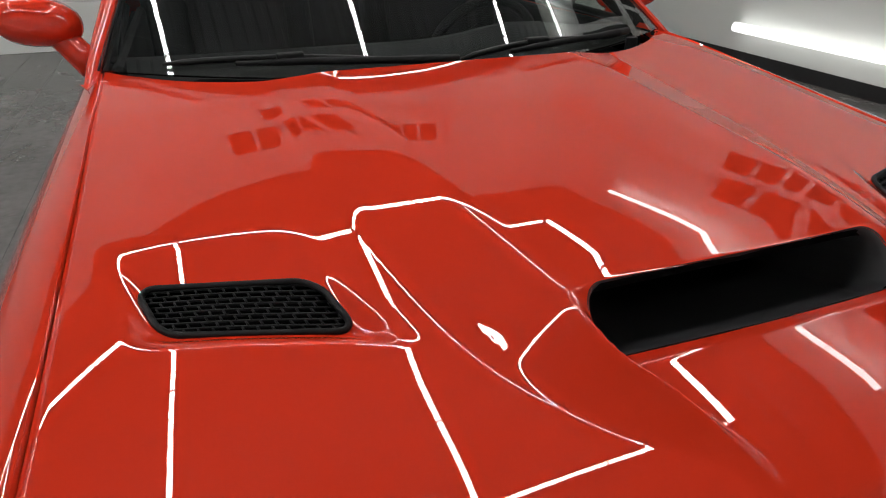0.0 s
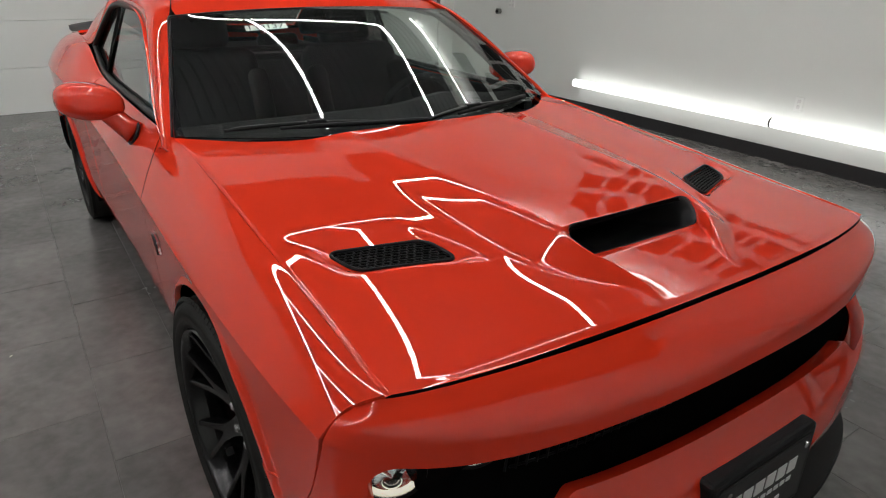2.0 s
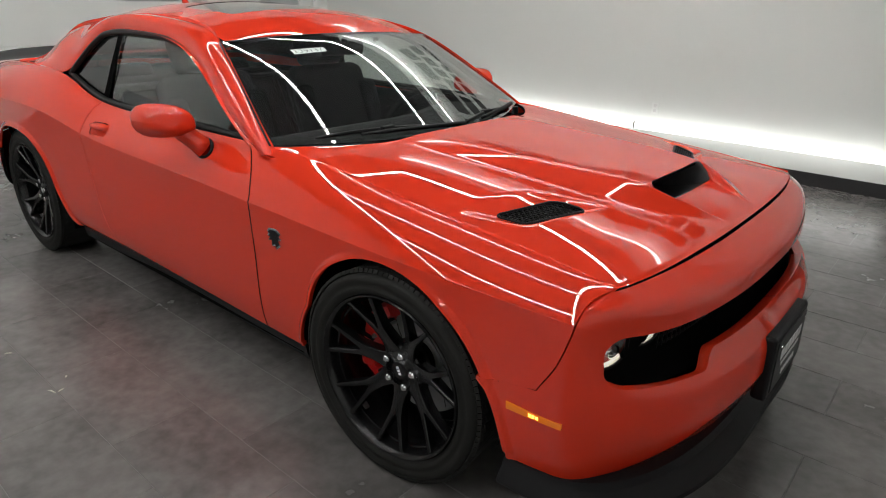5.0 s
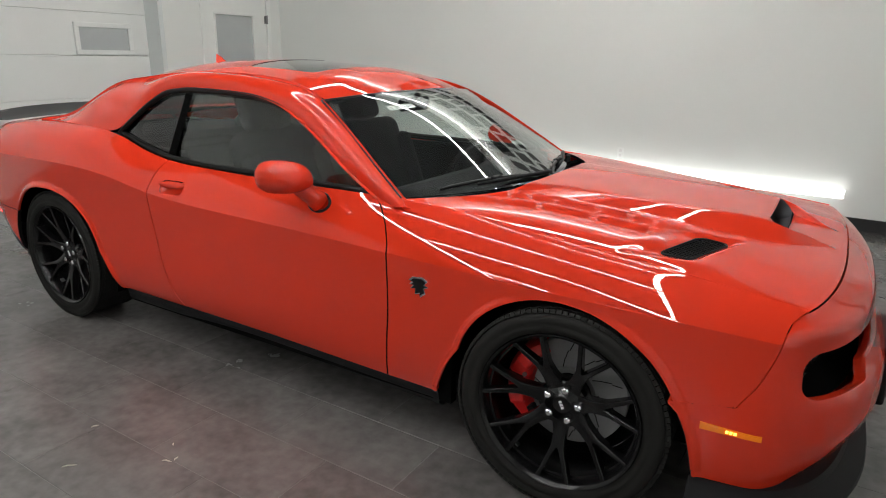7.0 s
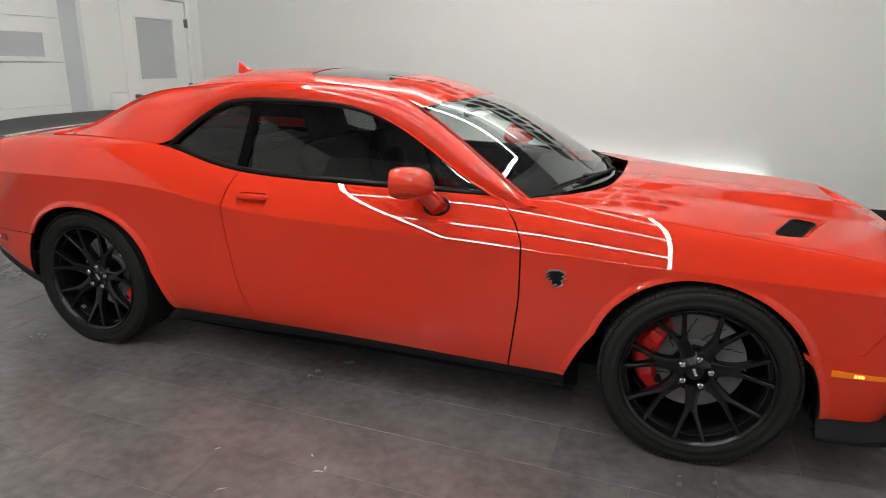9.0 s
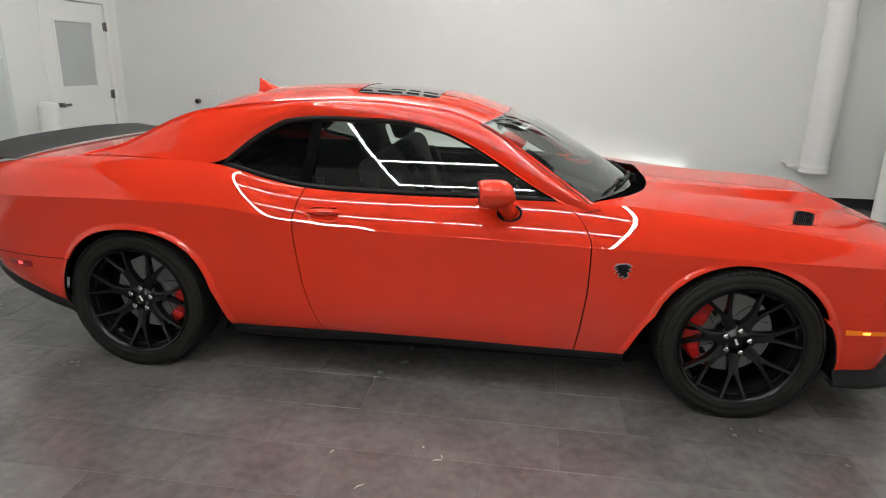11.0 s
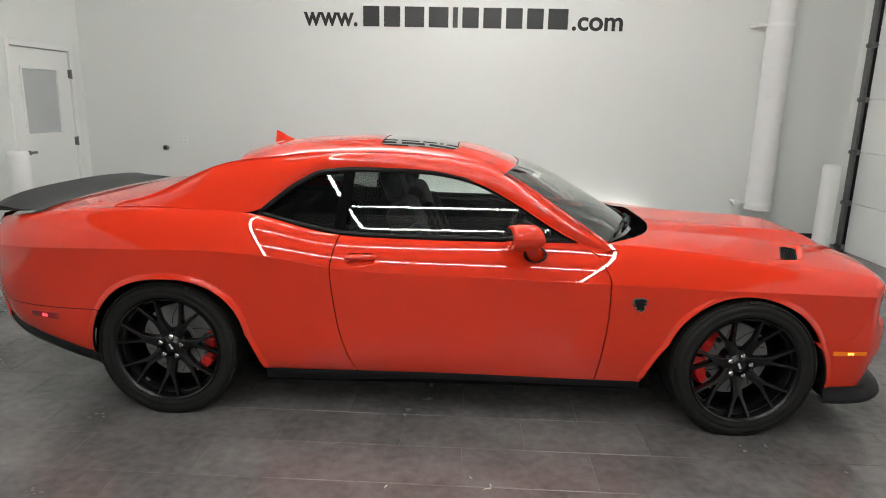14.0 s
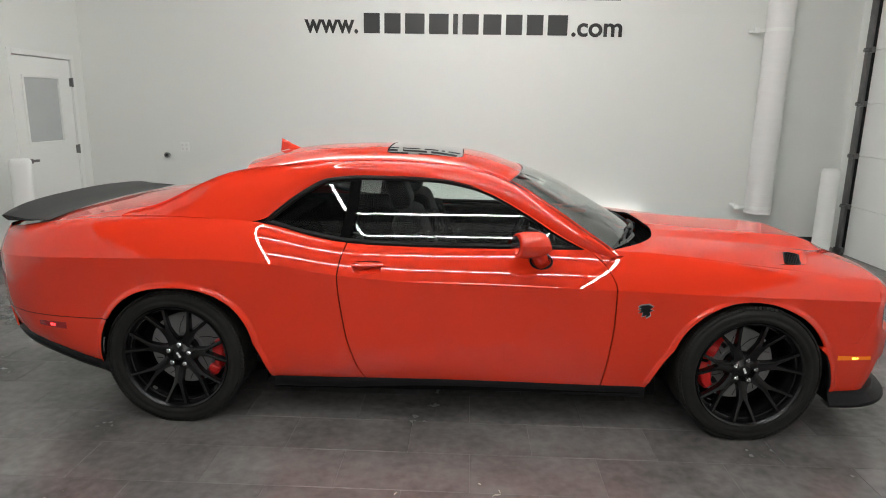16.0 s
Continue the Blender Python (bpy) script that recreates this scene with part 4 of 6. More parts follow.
def pane_mesh(name, x0, x1, inset):
    """A pane of the side glass between two upright edges."""
    a, q = grid(0, 1, 40, 0, 1, 14)

    def fn(a, q):
        xb = x0 + (x1 - x0) * a
        lo, hi = win_low(xb), win_top(xb)
        hi = np.maximum(hi, lo + 0.004)
        z = lo + (hi - lo) * q
        return np.stack([xb, -(side_glass(xb, z) - inset), z], 1)

    return sheet(name, fn, a, q)


def solid(me, d):
    """Gives an open sheet thickness d against its normals."""
    n = len(me.vertices)
    co = [v.co.copy() for v in me.vertices]
    nn = [v.normal.copy() for v in me.vertices]
    faces = [tuple(p.vertices) for p in me.polygons]
    seen = {}
    for f in faces:
        for a, b in zip(f, f[1:] + f[:1]):
            seen[(a, b)] = 1
    rim = [(a, b) for a, b in seen if (b, a) not in seen]
    verts = co + [c - d * m for c, m in zip(co, nn)]
    allf = faces + [tuple(n + i for i in f[::-1]) for f in faces] + [(b, a, n + a, n + b) for a, b in rim]
    out = mesh_of(me.name, verts, allf)
    out.set_sharp_from_angle(angle=radians(40))
    return out


def mirrored(me):
    verts = [(v.co.x, -v.co.y, v.co.z) for v in me.vertices]
    out = mesh_of(me.name, verts, [tuple(p.vertices)[::-1] for p in me.polygons])
    out.set_sharp_from_angle(angle=radians(40))
    return out


def side_grid(m, n):
    """Grid over a side panel, with the crease on a row of its own."""
    u = np.r_[np.linspace(0, 2.9, n // 2), 2.96, 2.985, 3.0, 3.015, 3.04, np.linspace(3.1, 6, n // 2 + 6)]
    return np.meshgrid(np.linspace(0, 1, m), u, indexing="ij")


def build_body(car):
    # hood
    near = np.r_[np.linspace(0, 0.50, 60)[:-1], np.linspace(0.50, 0.76, 50)[:-1], np.linspace(0.76, 0.87, 60)[:-1], np.linspace(0.87, 1, 30)]
    a, b = np.meshgrid(near, np.linspace(-1, 1, 300), indexing="ij")
    part("hood", sheet("hood", hood_point, a, b, cut=hood_cut, lip=0.014, paint=PAINT, dark=INNER), PAINT, car, "glossy red hood with a central scoop and two vents")
    # fascia
    t, z = grid(0, 1, 150, 0.235, 0.812, 96)
    fas = [sheet("fascia", fascia_fn, t, z, cut=fascia_cut, lip=0.034, paint=PAINT, dark=PAINT, mirror=m, flip=True) for m in (False, True)]
    part("front_bumper", joined("front_bumper", fas), PAINT, car, "glossy red front bumper with a full-width slot")
    for m in (False, True):
        a, u = side_grid(170, 110)
        part("fender", sheet("fender", fender_fn, a, u, cut=fender_cut, lip=0.016, paint=PAINT, dark=PAINT, mirror=m), PAINT, car)
        a, u = side_grid(130, 90)
        door = part("door", sheet("door", door_fn, a, u, cut=handle_cut, lip=0.02, paint=PAINT, dark=INNER, mirror=m), PAINT, car)
        build_door(door, m)
        a, u = side_grid(200, 110)
        part("quarter_panel", sheet("quarter_panel", quarter_fn, a, u, cut=quarter_cut, lip=0.012, paint=PAINT, dark=PAINT, mirror=m), PAINT, car)
        part("rear_bumper_side", sheet("rear_bumper_side", quarter_fn, a, u, cut=tail_cut, lip=0.02, paint=PAINT, dark=INNER, mirror=m), PAINT, car)
        t, q = grid(0.0, 1, 176, 0, 1, 24)
        part("side_rail", sheet("side_rail", rail_fn, t, q, lip=0.012, paint=PAINT, dark=PAINT, mirror=m, flip=True), PAINT, car, "red roof rail running into the rear pillar")
        t, q = grid(0.02, 0.98, 110, 0.03, 0.97, 8)
        lining = sheet("pillar_lining", lambda t, q: rail_fn(t, q) - np.array((0, -0.012, 0.018)), t, q, mirror=m, flip=True)
        part("pillar_lining", lining, LEATHER, car, "black pillar lining")
    a, b = grid(0, 1, 110, -1, 1, 110)
    roof = part("roof", sheet("roof", roof_point, a, b, cut=sun_cut, lip=0.012, paint=PAINT, dark=INNER), PAINT, car, "glossy red roof panel")
    X, Y = grid(SUN[0] - SUN[1] + 0.006, SUN[0] + SUN[1] - 0.006, 30, -SUN[2] + 0.006, SUN[2] - 0.006, 40)
    sun = sheet("sunroof", lambda x, y: np.stack([x, y, roof_z(x, np.abs(y)) - 0.002], 1), X, Y, lip=0.008)
    part("sunroof", sun, DARKROOF, roof, "dark glass sunroof")
    bm = fresh()
    # shark fin aerial
    rows = []
    for i in range(17):
        f = i / 16
        x = -0.992 - 0.128 * f
        h = 0.080 * (f / 0.94) ** 1.15 if f < 0.94 else 0.080 * (1 - (f - 0.94) / 0.06 * 0.9)
        w = 0.017 * math.sin(math.pi * (0.10 + 0.78 * f))
        zb = float(roof_z(np.array([x]), np.array([0.0]))[0]) - 0.004 if x > -1.06 else 1.402 + (x + 1.06) * 0.25
        back = 0.004 * f
        rows.append([(x + back * k, w * (1 - k) ** 0.6 * sgn, zb + 0.004 + h * k) for sgn, k in ((-1, 0), (-1, .3), (-1, .7), (-1, .95), (1, .95), (1, .7), (1, .3), (1, 0))])
    v, f = strip_grid(rows)
    part("aerial", mesh_of("aerial", v, f), PAINT, roof, "red shark-fin aerial")
    # windscreen
    p, q = grid(-0.985, 0.985, 60, 0.0, 1, 36)
    scr = part("windscreen", solid(sheet("windscreen", screen_fn, p, q, flip=True), 0.005), GLASS, car, "tinted windscreen")
    scr.visible_shadow = False
    # black ceramic edge and seal of the screen
    edge = [screen_fn(np.array([-1.0]), np.array([k / 24.0]))[0] for k in range(25)]
    edge += [screen_fn(np.array([-1 + 2 * k / 40.0]), np.array([1.0]))[0] for k in range(1, 41)]
    edge += [screen_fn(np.array([1.0]), np.array([1 - k / 24.0]))[0] for k in range(1, 25)]
    part("screen_seal", tube(edge, 0.006, 6), SEAL, scr)
    # paper ticket with its number, stuck behind the glass
    def behind(p, q):
        return screen_fn(p, q) - np.array((0.004, 0, 0.008))

    p, q = grid(-0.605, -0.372, 12, 0.798, 0.850, 4)
    ticket = part("ticket", sheet("ticket", behind, p, q, flip=True), WHITEPAPER, scr, "pale paper ticket with a written number")
    cu = bpy.data.curves.new("number", "FONT")
    cu.body, cu.size = "139137", 1.0
    ob = new("number", cu)
    bpy.context.view_layer.update()
    me = bpy.data.meshes.new_from_object(ob.evaluated_get(bpy.context.evaluated_depsgraph_get()))
    bpy.data.objects.remove(ob)
    lo, hi = min(v.co.x for v in me.vertices), max(v.co.x for v in me.vertices)
    tall = max(v.co.y for v in me.vertices)
    for v in me.vertices:
        g = screen_fn(np.array([-0.585 + 0.195 * (v.co.x - lo) / (hi - lo)]), np.array([0.804 + 0.040 * v.co.y / tall]))[0]
        v.co = Vector(g) - Vector((0.004, 0, 0.0068))
    part("number", me, INK, ticket)
    # cowl under the wipers
    p, q = grid(-0.90, 0.90, 50, 0, 1, 12)

    def cowl(p, q):
        f = screen_fn(p, 0 * q + 0.02)
        xr = 1.102 - 0.36 * np.abs(p) ** 4 + 0.04
        g = np.stack([xr, 0.73 * p, hood_z(xr, 0.73 * p) - 0.05], 1)
        m = f * (1 - q)[:, None] + g * q[:, None]
        m[:, 2] -= 0.045 * np.sin(np.pi * q) + 0.012 * (1 - q) + 0.05 * step(0.7, 0.88, np.abs(p))
        return m

    part("cowl", sheet("cowl", cowl, p, q, flip=True), INNER, car, "black plastic cowl panel")
    # wipers
    for y0, y1 in ((-0.60, 0.03), (0.06, 0.60)):
        pts = []
        for k in range(15):
            f = k / 14
            y = y0 + (y1 - y0) * f
            w = screen_fn(np.array([y / 0.76]), np.array([0.022 + 0.006 * f + 0.022 * math.sin(math.pi * f)]))[0]
            pts.append(Vector(w) + Vector((0.012, 0, 0.016)))
        wip = part("wiper", tube(pts[3:], [0.006] * 2 + [0.0085] * 7 + [0.011] * 3, 8), BLACK, car, "black wiper arm and blade")
        blade = []
        for k in range(13):
            f = k / 12
            w = screen_fn(np.array([(y0 - 0.02 + (y1 - y0) * 0.86 * f) / 0.76]), np.array([0.030 + 0.040 * math.sin(math.pi * f) ** 0.8]))[0]
            blade.append(Vector(w) + Vector((0.006, 0, 0.012)))
        part("blade", tube(blade, [0.004] + [0.0075] * 11 + [0.004], 6), SEAL, wip)
        part("blade_clip", box(fresh(), blade[6].x - 0.008, blade[6].x + 0.016, blade[6].y - 0.03, blade[6].y + 0.03, blade[6].z - 0.006, blade[6].z + 0.012, 0.004), BLACK, wip)
        part("pivot", cyl(fresh(), pts[-1] + Vector((0.03, 0.0, -0.05)), pts[-1] + Vector((0.03, 0.0, -0.012)), 0.016, 0.013, 14), BLACK, wip, smooth_angle=40)
    # back glass
    def back_fn(p, t):
        r = R0(0.66 + 0.34 * t)
        y = r[:, 1] * p
        bow = (1 - p * p)
        return np.stack([r[:, 0] - 0.03 * bow, y, r[:, 2] + bow * (0.058 * np.clip(1 - t, 0, 2) ** 6)], 1)

    p, t = grid(-0.985, 0.985, 30, 0, 1, 24)
    bg = part("back_glass", solid(sheet("back_glass", back_fn, p, t), 0.005), DARKGLASS, car, "dark back glass")
    bg.visible_shadow = False
    # trunk lid
    def deck_fn(a, b):
        x = -2.43 + (-1.655 + 2.43) * a
        y = b * (side_s[6](x) - 0.004)
        z = side_z[6](x) + 0.024 * (1 - np.abs(b) ** 3)
        return np.stack([x, y, z], 1)

    a, b = grid(0, 1, 40, -1, 1, 50)
    part("trunk_lid", sheet("trunk_lid", deck_fn, a, b, lip=0.02, paint=PAINT, dark=INNER), PAINT, car, "red trunk lid")
    # spoiler
    rows = []
    for i in range(41):
        b = -1 + i / 20
        y = 0.72 * b
        arc = abs(b) ** 2.4
        xf, xr = -2.19 + 0.03 * arc, -2.46 + 0.05 * arc
        h = 0.052 - 0.022 * abs(b) ** 5
        zb = 1.085 - 0.018 * arc
        sec = [(0, 0.004), (0.25, 0.018), (0.55, 0.35), (0.85, 0.80), (1.0, 1.0), (1.03, 0.86), (0.97, 0.4), (0.9, 0.0), (0.4, -0.02)]
        rows.append([(xf + (xr - xf) * k, y, zb + h * q + (0.004 if k < .1 else 0)) for k, q in sec])
    v, f = strip_grid(rows)
    n = len(rows[0])
    f += [tuple(range(n)), tuple(range(40 * n, 41 * n))[::-1]]
    f += [(i * n + n - 1, (i + 1) * n + n - 1, (i + 1) * n, i * n) for i in range(40)]
    sp = mesh_of("spoiler", v, f)
    sp.set_sharp_from_angle(angle=radians(50))
    part("spoiler", sp, SPOILER, car, "satin black trunk spoiler")
    # tail: upper panel, lamp bar, bumper
    def tail_fn(t, z):
        th = np.clip(t, 0, 1) * math.pi / 2
        s1 = np.interp(z, (0.45, 0.62, 0.9, 1.03), (0.655, 0.68, 0.675, 0.60))
        bulge = np.interp(z, (0.45, 0.55, 0.68, 0.72, 1.03), (0.03, 0.08, 0.07, 0.02, 0.0))
        s = s1 * np.sin(th) ** 0.8
        x = -2.455 - (0.03 + 0.7 * bulge) * np.maximum(np.cos(th), 0) ** 0.7
        return np.stack([x, -s, z], 1)

    t, z = grid(0, 1, 40, 0.46, 1.03, 50)
    part("tail_panel", joined("tail_panel", [sheet("tail", tail_fn, t, z, lip=0.02, paint=PAINT, dark=INNER, mirror=m) for m in (False, True)]), PAINT, car)
    for m in (1, -1):
        bm = box(fresh(), -2.515, -2.47, min(0.06 * m, 0.62 * m), max(0.06 * m, 0.62 * m), 0.83, 0.94, 0.015, 3)
        part("tail_lamp", bm, REDLENS, car, "dark red tail lamp")
    # black lips and sills
    for m in (1, -1):
        rows = []
        for k in range(60):
            x = -0.975 + k / 59 * 1.955
            s, z = (float(q[0]) for q in side_sz(np.array([x]), np.array([0.0])))
            rows.append([(x, -m * (s + d), z + h) for d, h in ((-0.03, 0.012), (-0.008, 0.003), (-0.012, -0.03), (-0.02, -0.065), (-0.05, -0.08), (-0.16, -0.08))])
        v, f = strip_grid(rows)
        me = mesh_of("sill", v, f)
        part("sill", me, BLACK, car, "black plastic side sill")
        rows = []
        for k in range(40):
            x = -1.80 - k / 39 * 0.68
            s, z = (float(q[0]) for q in side_sz(np.array([x]), np.array([0.0])))
            rows.append([(x, -m * (s + d), z + h) for d, h in ((-0.03, 0.02), (0.003, 0.012), (0.006, -0.03), (-0.02, -0.065), (-0.2, -0.07))])
        v, f = strip_grid(rows)
        part("rear_lip", mesh_of("rear_lip", v, f), BLACK, car, "black plastic rear lip")
    rows = []
    for i in range(81):
        b = -1 + i / 40
        ang = abs(b) * math.pi / 2
        sgn = 1 if b >= 0 else -1
        s = 0.835 * math.sin(ang) ** (2 / 2.6)
        x = 1.90 + (2.33 - 1.90) * max(math.cos(ang), 0) ** (2 / 3.0)
        out = 0.045 + 0.02 * math.sin(math.pi * abs(b))
        nx_, ny_ = math.cos(ang), math.sin(ang)
        rows.append([(x + nx_ * d, sgn * (s + ny_ * d * 0.55), z) for d, z in ((-0.10, 0.245), (-0.01, 0.238), (0.0, 0.215), (out, 0.185), (out + 0.004, 0.172), (out - 0.006, 0.162), (-0.12, 0.165))])
    v, f = strip_grid(rows)
    sp = mesh_of("splitter", v, f)
    sp.set_sharp_from_angle(angle=radians(35))
    part("splitter", sp, BLACK, car, "black plastic front splitter")


def joined(name, meshes):
    """Two half panels as one mesh, keeping their normals."""
    verts, faces, norms = [], [], []
    for me in meshes:
        o = len(verts)
        verts += [v.co.copy() for v in me.vertices]
        cn = [None] * len(me.vertices)
        for lp, nn in zip(me.loops, me.corner_normals):
            cn[lp.vertex_index] = nn.vector.copy()
        norms += [n if n is not None else Vector((0, 0, 1)) for n in cn]
        faces += [tuple(o + i for i in p.vertices) for p in me.polygons]
    out = mesh_of(name, verts, faces, norms)
    ix = [p.material_index for me in meshes for p in me.polygons]
    for mt in meshes[0].materials:
        out.materials.append(mt)
    out.polygons.foreach_set("material_index", ix)
    return out


def build_door(door, m):
    sy = 1 if m else -1
    # handle: a cup sunk in the skin and a pull bridging it
    hz = 0.868
    s = float(side_sz(np.array([-0.462]), side_u([-0.462], [hz]))[0][0])
    rows = []
    for i in range(7):
        k = (1.06, 1.0, 0.92, 0.78, 0.55, 0.28, 0.001)[i]
        deep = (0.004, 0.004, 0.010, 0.018, 0.022, 0.024, 0.024)[i]
        row = []
        for j in range(33):
            a = 2 * math.pi * j / 32
            x = -0.462 + (0.050 * max(-1, min(1, 2.2 * math.cos(a))) + 0.022 * math.cos(a)) * k
            z = hz + (0.008 * max(-1, min(1, 2.2 * math.sin(a))) + 0.022 * math.sin(a)) * k
            so = float(side_sz(np.array([x]), side_u([x], [z]))[0][0])
            row.append((x, sy * (so - deep), z))
        rows.append(row)
    v, f = strip_grid(rows)
    part("handle_cup", mesh_of("handle_cup", v, f if m else [q[::-1] for q in f]), PAINT, door)
    rows = []
    for i in range(21):
        f = i / 20
        x = -0.543 + 0.162 * f
        w = math.sin(math.pi * min(max(f, 0.02), 0.98)) ** 0.25
        so = float(side_sz(np.array([x]), side_u([x], [hz + 0.012]))[0][0])
        rows.append([(x, sy * (so - 0.006 + d * w), hz + 0.012 + k * w) for k, d in ((-0.013, 0.004), (-0.015, 0.014), (-0.011, 0.022), (0.0, 0.025), (0.010, 0.021), (0.014, 0.010), (0.015, -0.004))])
    v, f = strip_grid(rows)
    part("door_handle", mesh_of("door_handle", v, f if m else [q[::-1] for q in f]), PAINT, door, "red pull handle over a sunk cup")
    # window and seals
    pane = solid(pane_mesh("window", -0.535, 0.63, 0.012), 0.004)
    w = part("window", mirrored(pane) if m else pane, GLASS, door, "tinted side window")
    w.visible_shadow = False
    # mirror
    cx, cs, cz = 0.345, 0.925, 1.012
    rows = []
    for i in range(19):
        th = math.pi * i / 18
        row = []
        for k in range(28):
            ph = 2 * math.pi * k / 28
            c, sn = math.cos(ph), math.sin(ph)
            r = math.sin(th) ** 0.62
            y = 0.105 * math.copysign(abs(c) ** 0.85, c) * r
            z = 0.066 * math.copysign(abs(sn) ** 0.85, sn) * r * (1 + 0.10 * c)
            ct = math.cos(th)
            x = max(0.092 * math.copysign(abs(ct) ** 0.72, ct), -0.066)
            if z < -0.022:                        # underside cut back below a crease
                x += 0.75 * (z + 0.022) if x > 0 else 0.0
            row.append((cx + x + 0.20 * y - 0.30 * z * max(ct, 0.0), sy * (cs + y - 0.02 * ct), cz + z + 0.12 * y))
        rows.append(row + [row[0]])
    v, f = strip_grid(rows)
    mir = part("wing_mirror", mesh_of("wing_mirror", v, f if m else [q[::-1] for q in f]), PAINT, door, "glossy red wing mirror on a stalk")
    g = []
    for i in range(9):
        r = i / 8
        row = [(cx - 0.0715 + 0.2 * 0.076 * r * math.cos(2 * math.pi * k / 28), sy * (cs + 0.012 + 0.074 * r * math.cos(2 * math.pi * k / 28)), cz + 0.046 * r * math.sin(2 * math.pi * k / 28) + 0.012 * r * math.cos(2 * math.pi * k / 28)) for k in range(29)]
        g.append(row)
    v, f = strip_grid(g)
    part("mirror_glass", mesh_of("mirror_glass", v, f), CHROME, mir, "silvered mirror glass")
    arm = [(0.365, sy * 0.882, 0.985), (0.385, sy * 0.858, 0.955), (0.405, sy * 0.832, 0.925), (0.415, sy * 0.808, 0.903)]
    part("stalk", tube(arm, [0.040, 0.037, 0.038, 0.044], 14), PAINT, mir)
    base = [(0.415 + 0.054 * math.cos(2 * math.pi * k / 20), sy * (0.812 - 0.018 * math.sin(2 * math.pi * k / 20)), 0.903 + 0.034 * math.sin(2 * math.pi * k / 20)) for k in range(22)]
    part("gasket", tube(base, 0.006, 6), SEAL, mir)


def window_trim(car):
    for sy in (-1, 1):
        top = [(x, sy * (side_glass(np.array([x]), win_top(np.array([x])))[0] + 0.001), win_top(np.array([x]))[0]) for x in np.linspace(0.64, -1.0, 60)]
        low = [(x, sy * (side_glass(np.array([x]), win_low(np.array([x])))[0] + 0.001), win_low(np.array([x]))[0]) for x in np.linspace(-1.0, 0.64, 50)]
        part("window_surround", tube(top + low[1:], 0.0135, 8), SEAL, car, "black rubber window surround")
        pil = [(x, sy * (side_glass(-0.55, z) - 0.004), z) for x, z in ((-0.575, 0.985), (-0.545, 1.12), (-0.520, 1.30))]
        rows = []
        for x, y, z in pil:
            rows.append([(x - 0.046, y - sy * 0.004, z), (x - 0.040, y + sy * 0.002, z), (x + 0.008, y + sy * 0.004, z), (x + 0.012, y, z)])
        v, f = strip_grid(rows)
        part("pillar_trim", mesh_of("pillar_trim", v, f), INNER, car, "gloss black middle pillar trim")
        q = pane_mesh("quarter_window", -0.985, -0.545, 0.012)
        q = solid(q, 0.004)
        q = part("quarter_window", q if sy < 0 else mirrored(q), DARKGLASS, car, "dark rear side window")
        q.visible_shadow = False


